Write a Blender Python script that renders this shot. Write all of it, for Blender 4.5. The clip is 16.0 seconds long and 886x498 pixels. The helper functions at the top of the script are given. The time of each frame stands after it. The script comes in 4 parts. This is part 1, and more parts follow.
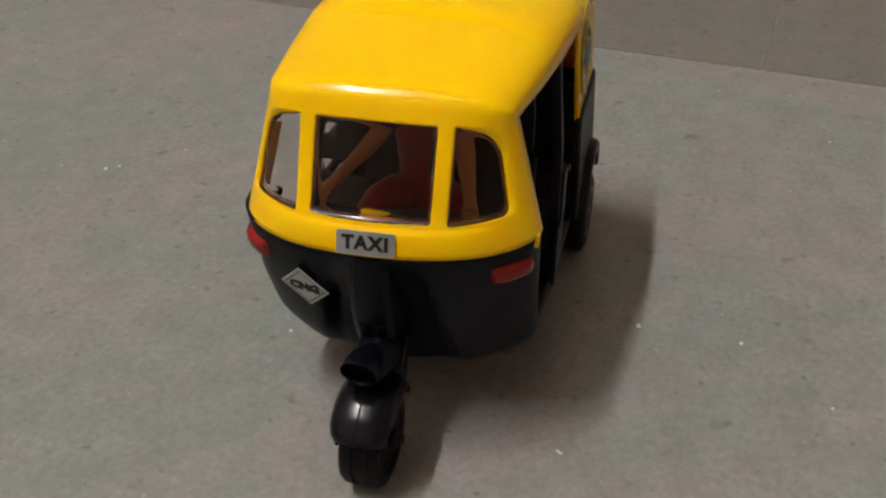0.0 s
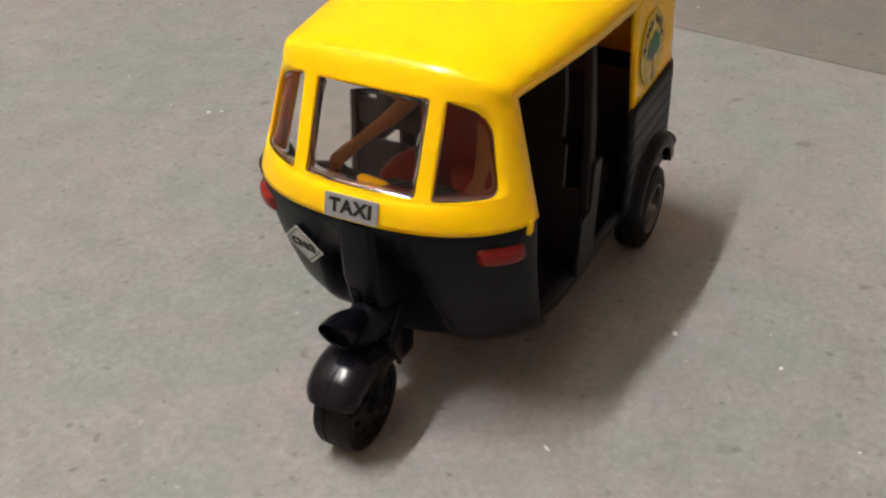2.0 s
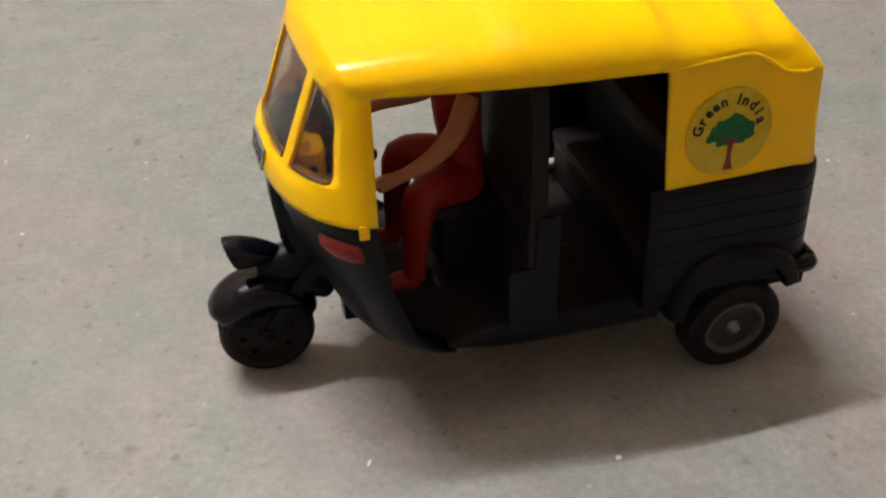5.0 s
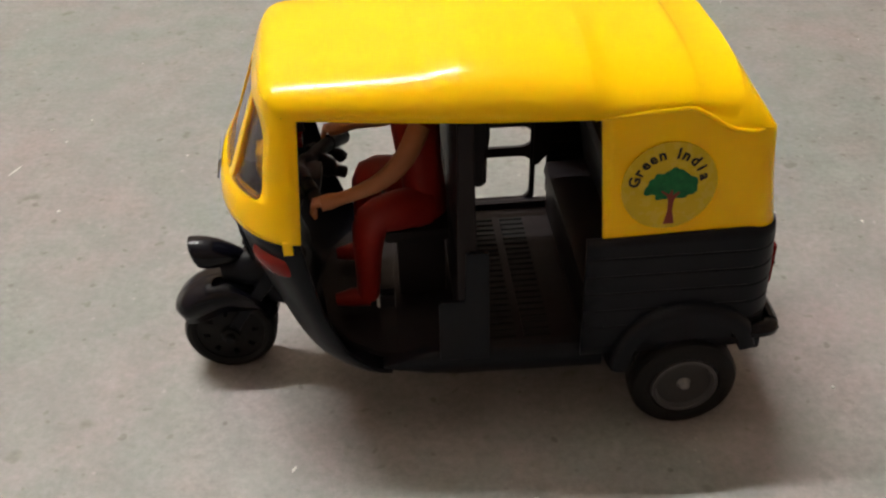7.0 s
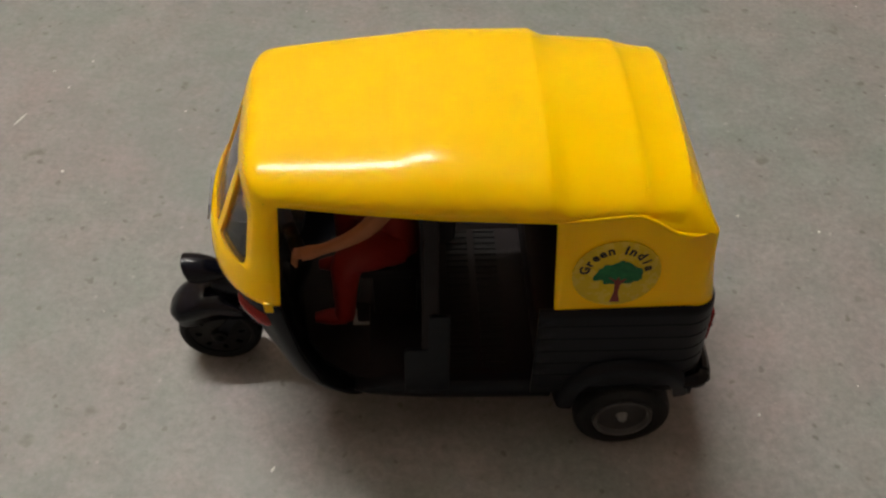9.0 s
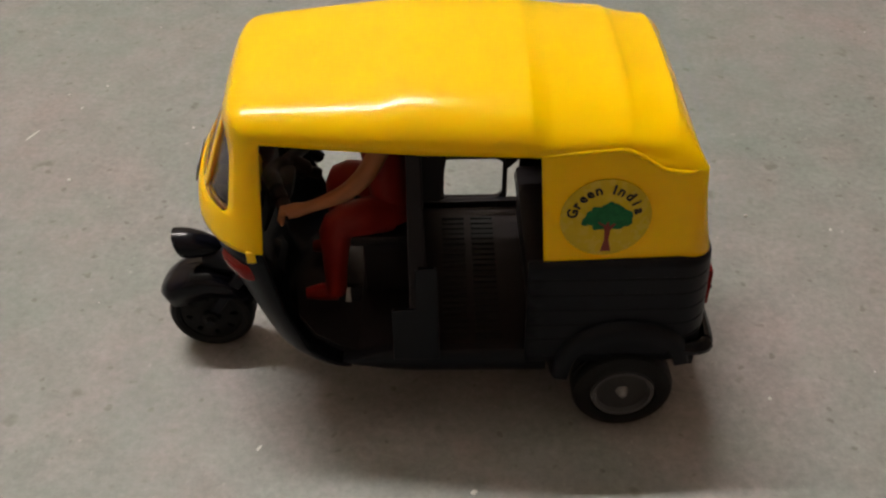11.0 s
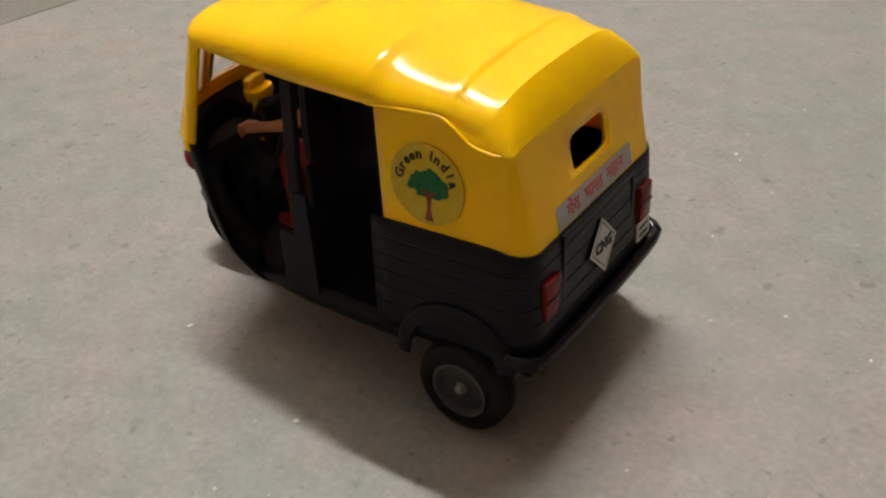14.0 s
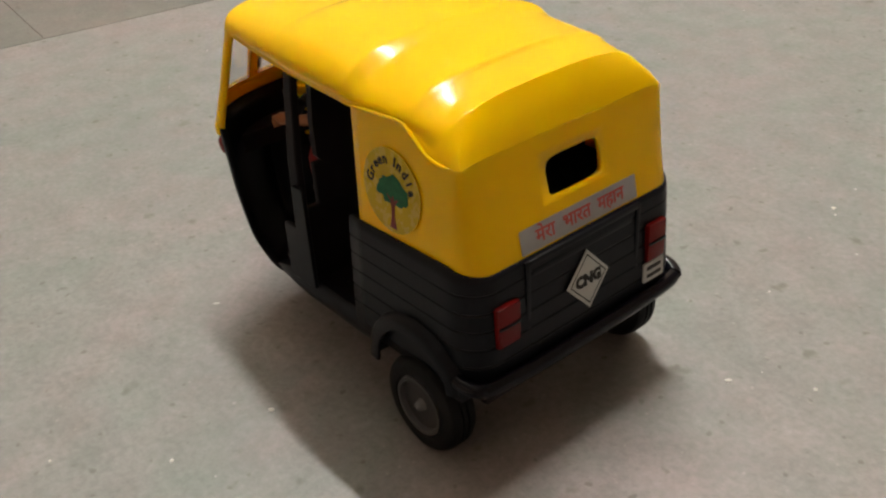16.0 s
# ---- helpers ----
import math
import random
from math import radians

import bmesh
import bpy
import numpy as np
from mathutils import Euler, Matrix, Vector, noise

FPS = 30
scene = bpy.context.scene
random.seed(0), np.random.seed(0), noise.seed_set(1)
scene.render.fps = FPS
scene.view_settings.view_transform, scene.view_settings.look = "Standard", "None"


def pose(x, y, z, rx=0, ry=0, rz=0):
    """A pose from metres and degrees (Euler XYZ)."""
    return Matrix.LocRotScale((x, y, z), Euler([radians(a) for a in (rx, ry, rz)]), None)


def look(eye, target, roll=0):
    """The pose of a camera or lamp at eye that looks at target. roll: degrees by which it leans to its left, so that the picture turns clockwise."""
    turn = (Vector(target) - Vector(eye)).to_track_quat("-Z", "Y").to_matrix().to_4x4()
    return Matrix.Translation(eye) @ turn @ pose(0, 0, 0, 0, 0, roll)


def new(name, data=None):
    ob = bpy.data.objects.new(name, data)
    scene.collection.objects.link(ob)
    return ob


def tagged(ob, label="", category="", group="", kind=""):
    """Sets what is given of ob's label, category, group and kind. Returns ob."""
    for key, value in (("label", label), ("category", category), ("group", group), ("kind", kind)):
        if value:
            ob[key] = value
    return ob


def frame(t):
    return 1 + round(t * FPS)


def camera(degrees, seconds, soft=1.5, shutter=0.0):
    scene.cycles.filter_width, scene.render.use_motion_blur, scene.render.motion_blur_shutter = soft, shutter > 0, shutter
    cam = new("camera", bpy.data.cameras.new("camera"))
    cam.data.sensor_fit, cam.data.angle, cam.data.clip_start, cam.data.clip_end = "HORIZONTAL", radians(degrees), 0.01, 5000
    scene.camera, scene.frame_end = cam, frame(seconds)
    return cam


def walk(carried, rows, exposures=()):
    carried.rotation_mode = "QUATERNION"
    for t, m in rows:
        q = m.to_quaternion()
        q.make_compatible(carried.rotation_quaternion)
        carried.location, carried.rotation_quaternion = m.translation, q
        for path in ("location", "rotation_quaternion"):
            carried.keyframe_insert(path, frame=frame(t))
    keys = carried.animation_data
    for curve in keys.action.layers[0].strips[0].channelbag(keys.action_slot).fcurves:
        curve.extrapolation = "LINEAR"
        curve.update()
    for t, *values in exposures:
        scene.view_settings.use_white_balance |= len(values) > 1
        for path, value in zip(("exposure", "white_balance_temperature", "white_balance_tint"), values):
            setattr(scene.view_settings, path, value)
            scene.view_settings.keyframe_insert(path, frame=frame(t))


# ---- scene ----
cam = camera(48.69, 16.0, 2.3)
PATH = [
    (0, (-0.22157, -0.05778, 0.17528), (-0.01894, -0.00776, 0.03766), 0.24),
    (0.5, (-0.21807, -0.06297, 0.17345), (-0.01759, -0.01190, 0.03310), 0.12),
    (1, (-0.21861, -0.06974, 0.17378), (-0.02082, -0.01051, 0.03282), 0.15),
    (1.5, (-0.21599, -0.08137, 0.17265), (-0.02384, -0.00818, 0.03045), 0.19),
    (2, (-0.20352, -0.09814, 0.17381), (-0.02149, -0.00365, 0.03086), 0.05),
    (2.5, (-0.18770, -0.11562, 0.17100), (-0.02005, 0.00135, 0.02709), -0.28),
    (3, (-0.16512, -0.13183, 0.17156), (-0.01548, 0.00353, 0.02396), -0.07),
    (3.5, (-0.13770, -0.15498, 0.17387), (-0.01095, 0.00198, 0.02623), -0.61),
    (4, (-0.11451, -0.18268, 0.17443), (-0.01444, -0.00551, 0.02918), -1.02),
    (6.5, (-0.01957, -0.20267, 0.17835), (-0.00513, -0.00284, 0.02882), -1.73),
    (7, (-0.01777, -0.20543, 0.18014), (-0.00532, -0.00366, 0.03306), -1.63),
    (7.5, (-0.01626, -0.20647, 0.18128), (-0.00388, -0.00257, 0.03717), -1.54),
    (8, (-0.01773, -0.20652, 0.18309), (-0.00693, -0.00257, 0.03891), -1.28),
    (8.5, (-0.01424, -0.19471, 0.21078), (-0.00309, -0.00426, 0.04921), 1.00),
    (9, (-0.00699, -0.18235, 0.23836), (0.00172, -0.01321, 0.05447), 1.28),
    (9.5, (-0.00436, -0.17982, 0.24474), (0.00252, -0.01949, 0.05304), 0.37),
    (12, (0.03442, -0.23032, 0.18260), (0.01273, -0.02360, 0.04368), -2.30),
    (12.5, (0.06406, -0.23499, 0.18171), (0.01878, -0.03032, 0.04546), -2.63),
    (13, (0.09851, -0.22700, 0.18145), (0.02387, -0.03098, 0.04542), -2.88),
    (13.5, (0.12747, -0.21073, 0.18026), (0.02441, -0.02852, 0.04359), -3.40),
    (14, (0.15857, -0.19182, 0.17863), (0.03573, -0.02233, 0.04194), -3.26),
    (14.5, (0.17611, -0.17744, 0.17932), (0.03789, -0.01650, 0.04706), -3.66),
    (15, (0.19112, -0.16938, 0.17819), (0.03866, -0.01695, 0.05162), -3.72),
    (15.5, (0.19729, -0.16082, 0.17512), (0.03609, -0.01783, 0.04835), -3.52),
    (16, (0.19987, -0.14908, 0.17131), (0.03386, -0.01489, 0.04118), -3.52),
]
EXPOSURES = [(0, -0.43, 6500, 11.5), (0.5, -0.22, 6450, 11.5), (1, 0.02, 6460, 12.5), (2, 0.2, 6440, 12.5), (3.5, 0.2, 6500, 12), (4.2, 0.17, 6500, 12), (7, 0.13, 6520, 11), (8, 0.12, 6540, 10.5),
             (8.5, -0.04, 6620, 10), (9, -0.42, 6680, 9.5), (9.7, -0.42, 6680, 9.5), (12, -0.15, 6680, 11), (12.5, -0.2, 6700, 11.5), (13, -0.22, 6680, 11.5), (13.5, -0.2, 6680, 11), (14, 0.0, 6680, 11), (15, -0.03, 6690, 11), (16, 0.02, 6690, 10.5)]
walk(cam, [(t, look(eye, target, roll)) for t, eye, target, roll in PATH], EXPOSURES)

# ---------------------------------------------------------------- light
scene.view_settings.exposure = 0.0
world = bpy.data.worlds.new("room_dark")
world.use_nodes = True
world.node_tree.nodes["Background"].inputs[0].default_value = (0.9, 0.95, 1.0, 1)
world.node_tree.nodes["Background"].inputs[1].default_value = 0.02
scene.world = world

TUBE_X, TUBE_Y, TUBE_Z, TUBE_LEN, TUBE_POWER = -0.80, 0.865, 2.93, 1.45, 690.0


# ---------------------------------------------------------------- materials
def nodes_of(name):
    m = bpy.data.materials.new(name)
    m.use_nodes = True
    return m, m.node_tree, m.node_tree.nodes["Principled BSDF"]


def ramp(tree, fac, stops):
    r = tree.nodes.new("ShaderNodeValToRGB")
    r.color_ramp.elements[0].position, r.color_ramp.elements[0].color = stops[0][0], (*stops[0][1], 1)
    r.color_ramp.elements[1].position, r.color_ramp.elements[1].color = stops[-1][0], (*stops[-1][1], 1)
    for p, c in stops[1:-1]:
        r.color_ramp.elements.new(p).color = (*c, 1)
    tree.links.new(fac, r.inputs[0])
    return r.outputs[0]


def noise_of(tree, scale, detail=4.0, rough=0.6):
    co = tree.nodes.new("ShaderNodeTexCoord")
    n = tree.nodes.new("ShaderNodeTexNoise")
    n.inputs["Scale"].default_value, n.inputs["Detail"].default_value, n.inputs["Roughness"].default_value = scale, detail, rough
    tree.links.new(co.outputs["Object"], n.inputs["Vector"])
    return n.outputs["Fac"]


def bump(tree, bsdf, height, strength, distance):
    b = tree.nodes.new("ShaderNodeBump")
    b.inputs["Strength"].default_value, b.inputs["Distance"].default_value = strength, distance
    tree.links.new(height, b.inputs["Height"])
    tree.links.new(b.outputs[0], bsdf.inputs["Normal"])


def plastic(name, dark, light, rough=(0.25, 0.4), grain=0.15, scale=90.0, coat=0.0, spec=0.5):
    """Moulded plastic: a slow drift of colour, fine handling marks in the gloss, a faint moulding grain."""
    m, t, b = nodes_of(name)
    t.links.new(ramp(t, noise_of(t, scale), [(0.3, dark), (0.7, light)]), b.inputs["Base Color"])
    r = t.nodes.new("ShaderNodeMapRange")
    r.inputs["To Min"].default_value, r.inputs["To Max"].default_value = rough
    t.links.new(noise_of(t, 400.0, 6), r.inputs["Value"])
    t.links.new(r.outputs[0], b.inputs["Roughness"])
    bump(t, b, noise_of(t, 1500.0, 2), grain, 0.0002)
    b.inputs["Coat Weight"].default_value = coat
    b.inputs["Coat Roughness"].default_value = 0.12
    b.inputs["Specular IOR Level"].default_value = spec
    return m


YELLOW = plastic("yellow_plastic", (0.98, 0.565, 0.0005), (1.0, 0.585, 0.0008), (0.14, 0.19), 0.02, spec=0.22)
for key, value in (("Subsurface Weight", 0.35), ("Subsurface Scale", 0.0016)):
    YELLOW.node_tree.nodes["Principled BSDF"].inputs[key].default_value = value
YELLOW.node_tree.nodes["Principled BSDF"].inputs["Subsurface Radius"].default_value = (1.0, 0.45, 0.05)
def let_light_through(m, colour, share):
    """Thin moulded shell: part of the light that falls on it comes out at the other side."""
    t = m.node_tree
    out, b = t.nodes["Material Output"], t.nodes["Principled BSDF"]
    glow, mix = t.nodes.new("ShaderNodeBsdfTranslucent"), t.nodes.new("ShaderNodeMixShader")
    glow.inputs["Color"].default_value = (*colour, 1)
    mix.inputs[0].default_value = share
    t.links.new(b.outputs[0], mix.inputs[1])
    t.links.new(glow.outputs[0], mix.inputs[2])
    t.links.new(mix.outputs[0], out.inputs["Surface"])


let_light_through(YELLOW, (1.0, 0.5, 0.01), 0.045)
BLACK = plastic("black_plastic", (0.0020, 0.0025, 0.0048), (0.0034, 0.0041, 0.0072), (0.34, 0.46), 0.12, spec=0.16)
GLOSS = plastic("glossy_black_plastic", (0.0026, 0.0026, 0.0052), (0.004, 0.004, 0.0075), (0.14, 0.22), 0.06, spec=0.2)
CABIN = plastic("cabin_black_plastic", (0.0098, 0.0078, 0.0088), (0.0140, 0.0112, 0.0126), (0.4, 0.55), 0.1, spec=0.11)
RUBBER = plastic("tyre_rubber", (0.0035, 0.0035, 0.0038), (0.006, 0.006, 0.0064), (0.5, 0.7), 0.4, spec=0.18)
HUBGREY = plastic("grey_hub_plastic", (0.045, 0.045, 0.048), (0.07, 0.07, 0.074), (0.25, 0.4), 0.1)
DISH = plastic("dark_dish_plastic", (0.016, 0.016, 0.018), (0.028, 0.028, 0.031), (0.25, 0.4), 0.1)
HUBPALE = plastic("pale_hub_cone", (0.11, 0.11, 0.114), (0.16, 0.16, 0.164), (0.2, 0.3), 0.05)
RED = plastic("red_lamp_plastic", (0.15, 0.005, 0.004), (0.22, 0.008, 0.006), (0.15, 0.25), 0.05, spec=0.3)
CLOTH = plastic("red_moulded_clothes", (0.185, 0.009, 0.006), (0.24, 0.013, 0.008), (0.4, 0.55), 0.1, spec=0.22)
TAIL = plastic("dark_red_lamp_plastic", (0.10, 0.003, 0.003), (0.16, 0.005, 0.005), (0.15, 0.25), 0.05, spec=0.12)
SKIN = plastic("moulded_skin_tone", (0.32, 0.132, 0.062), (0.39, 0.165, 0.078), (0.45, 0.6), 0.1, spec=0.25)
SILVER = plastic("silver_sticker", (0.30, 0.30, 0.305), (0.37, 0.37, 0.37), (0.3, 0.4), 0.05)
DULL = plastic("dull_silver_sign", (0.20, 0.20, 0.205), (0.27, 0.27, 0.275), (0.35, 0.45), 0.05, spec=0.3)
PAPER = plastic("white_sticker", (0.40, 0.42, 0.41), (0.49, 0.51, 0.50), (0.3, 0.45), 0.05)
INK = plastic("black_ink", (0.008, 0.008, 0.008), (0.014, 0.014, 0.014), (0.4, 0.5), 0.02, spec=0.2)
REDINK = plastic("red_ink", (0.42, 0.05, 0.04), (0.5, 0.07, 0.05), (0.4, 0.5), 0.02)
LEAF = plastic("green_ink", (0.003, 0.085, 0.028), (0.010, 0.14, 0.042), (0.3, 0.4), 0.02, 700.0, spec=0.2)
TRUNK = plastic("brown_ink", (0.15, 0.028, 0.016), (0.21, 0.04, 0.024), (0.3, 0.4), 0.02, spec=0.2)
FILM = plastic("yellow_green_sticker_film", (0.50, 0.365, 0.012), (0.56, 0.40, 0.018), (0.22, 0.32), 0.02, spec=0.22)


def clear_material():
    m, t, b = nodes_of("clear_plastic")
    # pink tint in the base colour stands in for a faint reflected veil
    b.inputs["Base Color"].default_value = (0.95, 0.90, 0.875, 1)
    b.inputs["Roughness"].default_value = 0.06
    b.inputs["IOR"].default_value = 1.25
    b.inputs["Transmission Weight"].default_value = 1.0
    bump(t, b, noise_of(t, 160.0, 2), 0.05, 0.001)
    return m


CLEAR = clear_material()
RIM = clear_material()
RIM.name = "frosted_clear_edge"
RIM.node_tree.nodes["Principled BSDF"].inputs["Transmission Weight"].default_value = 1.0
RIM.node_tree.nodes["Principled BSDF"].inputs["Roughness"].default_value = 0.1
RIM.node_tree.nodes["Principled BSDF"].inputs["Base Color"].default_value = (1.0, 0.86, 0.81, 1)
RIM.node_tree.nodes["Principled BSDF"].inputs["IOR"].default_value = 1.5


def stone_material(name, green, grey, pink, dark):
    """Honed stone slab: cloudy tint at two scales, fine salt-and-pepper grain, a few rusty and dark spots."""
    m, t, b = nodes_of(name)
    base = ramp(t, noise_of(t, 9.0, 5, 0.55), [(0.32, green), (0.52, grey), (0.70, pink)])
    tint = ramp(t, noise_of(t, 42.0, 3, 0.55), [(0.30, (0.93, 1.00, 0.965)), (0.5, (1, 1, 1)), (0.70, (1.06, 0.985, 0.985))])
    fine = ramp(t, noise_of(t, 420.0, 3, 0.7), [(0.25, (0.80, 0.80, 0.80)), (0.75, (1.18, 1.17, 1.16))])
    mid = ramp(t, noise_of(t, 75.0, 4, 0.65), [(0.28, (0.86, 0.86, 0.85)), (0.74, (1.13, 1.12, 1.12))])
    spots = ramp(t, noise_of(t, 95.0, 2, 0.5), [(0.0, (1, 1, 1)), (0.67, (1, 1, 1)), (0.76, dark)])
    specks = ramp(t, noise_of(t, 230.0, 1, 0.4), [(0.0, (1, 1, 1)), (0.70, (1, 1, 1)), (0.76, (0.66, 0.64, 0.60))])
    pale = ramp(t, noise_of(t, 310.0, 1, 0.4), [(0.0, (1, 1, 1)), (0.73, (1, 1, 1)), (0.80, (1.35, 1.34, 1.30))])
    out = base
    for other in (tint, fine, mid, spots, specks, pale):
        x = t.nodes.new("ShaderNodeMix")
        x.data_type, x.blend_type = "RGBA", "MULTIPLY"
        x.inputs["Factor"].default_value = 1.0
        t.links.new(out, x.inputs[6])
        t.links.new(other, x.inputs[7])
        out = x.outputs[2]
    t.links.new(out, b.inputs["Base Color"])
    r = t.nodes.new("ShaderNodeMapRange")
    r.inputs["To Min"].default_value, r.inputs["To Max"].default_value = 0.45, 0.7
    t.links.new(noise_of(t, 35.0, 5), r.inputs["Value"])
    t.links.new(r.outputs[0], b.inputs["Roughness"])
    bump(t, b, noise_of(t, 260.0, 5), 0.25, 0.0006)
    return m


STONE = stone_material("grey_green_stone", (0.170, 0.191, 0.182), (0.194, 0.195, 0.191), (0.222, 0.198, 0.199), (0.62, 0.60, 0.55))
STONE_DARK = stone_material("brown_grey_stone", (0.120, 0.124, 0.114), (0.135, 0.13, 0.12), (0.152, 0.138, 0.128), (0.6, 0.55, 0.5))
MORTAR = plastic("mortar", (0.13, 0.12, 0.105), (0.22, 0.20, 0.18), (0.8, 0.9), 0.4)
# unseen walls, tinted brown to make the bounced fill light dim and warm
PAINT = plastic("wall_paint", (0.34, 0.262, 0.20), (0.39, 0.30, 0.235), (0.6, 0.75), 0.2, 3.0)
# unseen ceiling, kept pale so that fill light comes from above
WHITEWASH = plastic("ceiling_paint", (0.66, 0.63, 0.585), (0.71, 0.675, 0.63), (0.6, 0.75), 0.2, 3.0)
DUST = plastic("pale_grit", (0.46, 0.45, 0.42), (0.62, 0.60, 0.57), (0.7, 0.9), 0.1)


def lamp_material(power):
    m, t, b = nodes_of("tube_glow")
    b.inputs["Base Color"].default_value = (0.9, 0.9, 0.9, 1)
    b.inputs["Emission Color"].default_value = (0.97, 0.958, 0.905, 1)
    b.inputs["Emission Strength"].default_value = power
    return m


# ---------------------------------------------------------------- mesh tools (millimetres in, metres out)
MM = 0.001
SQUEEZE = [1.0]     # the toy's right half is moulded a touch narrower than its left


def part(name, bm, material, parent=None, label="", smooth=40.0, thick=0.0, offset=-1.0, bevel=0.0):
    """One mesh object out of a bmesh in millimetres."""
    bmesh.ops.recalc_face_normals(bm, faces=bm.faces)
    for v in bm.verts:
        if v.co.y > 0:
            v.co.y *= SQUEEZE[0]
    bm.transform(Matrix.Scale(MM, 4))
    me = bpy.data.meshes.new(name)
    bm.to_mesh(me)
    bm.free()
    for m in material if isinstance(material, (list, tuple)) else [material]:
        me.materials.append(m)
    if smooth:
        me.shade_smooth()
        me.set_sharp_from_angle(angle=radians(smooth))
    ob = new(name, me)
    if parent is not None:
        ob.parent = parent
    if thick:
        s = ob.modifiers.new("thickness", "SOLIDIFY")
        s.thickness, s.offset, s.use_even_offset = thick * MM, offset, False
    if bevel:
        s = ob.modifiers.new("worn_edge", "BEVEL")
        s.width, s.segments, s.limit_method, s.angle_limit = bevel * MM, 2, "ANGLE", radians(40)
    if label:
        tagged(ob, label)
    return ob


def box(bm, x0, x1, y0, y1, z0, z1, bevel=0.0, taper=None):
    """An axis-aligned block, optionally with rounded edges; taper shifts the top's x."""
    r = bmesh.ops.create_cube(bm, size=1.0)
    for v in r["verts"]:
        top = v.co.z > 0
        v.co = Vector((x1 if v.co.x > 0 else x0, y1 if v.co.y > 0 else y0, z1 if top else z0))
        if taper and top:
            v.co.x += taper
    if bevel:
        edges = list({e for v in r["verts"] for e in v.link_edges})
        bmesh.ops.bevel(bm, geom=edges, offset=bevel, segments=2, affect="EDGES", profile=0.6)
    return bm


def grid(bm, rows, loop=False, cap0=False, cap1=False, mat=0):
    """Quads between rings of points of equal length."""
    vs = [[bm.verts.new(p) for p in row] for row in rows]
    n = len(rows[0])
    for a, b in zip(vs, vs[1:]):
        for i in range(n if loop else n - 1):
            j = (i + 1) % n
            try:
                bm.faces.new((a[i], a[j], b[j], b[i])).material_index = mat
            except ValueError:
                pass
    for cap, ring in ((cap0, vs[0]), (cap1, vs[-1])):
        if cap:
            bm.faces.new(ring).material_index = mat
    return vs


def circle(n, r, phase=0.0):
    return [(r * math.cos(phase + 2 * math.pi * i / n), r * math.sin(phase + 2 * math.pi * i / n)) for i in range(n)]


def lathe_y(bm, profile, cx, cz, n=40, mat=0):
    """A turned body about an axis along y; the profile is (y, radius)."""
    rows = [[(cx + a, y, cz + b) for a, b in circle(n, max(r, 0.01))] for y, r in profile]
    grid(bm, rows, loop=True, cap0=profile[0][1] > 0, cap1=profile[-1][1] > 0, mat=mat)
    return bm


def tube(bm, points, radii, n=12, mat=0, squash=1.0):
    """A limb or rail through points, with a radius at each."""
    pts = [Vector(p) for p in points]
    rows = []
    for i, p in enumerate(pts):
        d = (pts[min(i + 1, len(pts) - 1)] - pts[max(i - 1, 0)]).normalized()
        side = d.cross(Vector((0, 1, 0)) if abs(d.y) < 0.9 else Vector((0, 0, 1))).normalized()
        up = side.cross(d)
        r = radii[i] if isinstance(radii, (list, tuple)) else radii
        rows.append([p + side * a * squash + up * b for a, b in circle(n, r)])
    grid(bm, rows, loop=True, cap0=True, cap1=True, mat=mat)
    return bm


def curve_through(points, steps=6):
    """Catmull-Rom points."""
    p = [Vector(q) for q in points]
    p = [2 * p[0] - p[1]] + p + [2 * p[-1] - p[-2]]
    out = []
    for i in range(1, len(p) - 2):
        for s in range(steps):
            t = s / steps
            out.append(0.5 * (2 * p[i] + (p[i + 1] - p[i - 1]) * t + (2 * p[i - 1] - 5 * p[i] + 4 * p[i + 1] - p[i + 2]) * t * t + (3 * p[i] - p[i - 1] - 3 * p[i + 1] + p[i + 2]) * t ** 3))
    return out + [p[-2]]


def lerp(table, x):
    return float(np.interp(x, [a for a, _ in table], [b for _, b in table]))


def rounded(w, h, r, n=5):
    out = []
    for cx, cy, a0 in ((w / 2 - r, h / 2 - r, 0), (-w / 2 + r, h / 2 - r, 90), (-w / 2 + r, -h / 2 + r, 180), (w / 2 - r, -h / 2 + r, 270)):
        for i in range(n):
            a = radians(a0 + 90 * i / (n - 1))
            out.append((cx + r * math.cos(a), cy + r * math.sin(a)))
    return out


def thing(name, label, category, group=""):
    return tagged(new(name), label, category, group)


# ---------------------------------------------------------------- setting: floor slabs, walls, ceiling
TURN = radians(-6.3)
floor_bm = bmesh.new()
box(floor_bm, -2500, 2500, -2500, 2500, -60, -0.7)
floor = tagged(part("floor", floor_bm, MORTAR, smooth=0), "stone slab floor with narrow mortar joints", "floor", kind="structure")
JOINT = 571.0
EDGE = 224.5
slab_bm = bmesh.new()
box(slab_bm, -JOINT / 2 + 0.5, JOINT / 2 - 0.5, -449.5, 449.5, -8, 0, 0.4)
slab = part("slab", slab_bm, STONE, floor, smooth=0)
slab_dark = slab.data.copy()
slab_dark.materials.clear()
slab_dark.materials.append(STONE_DARK)
spin = Matrix.Rotation(TURN, 4, "Z")
first = True
far_slabs = []
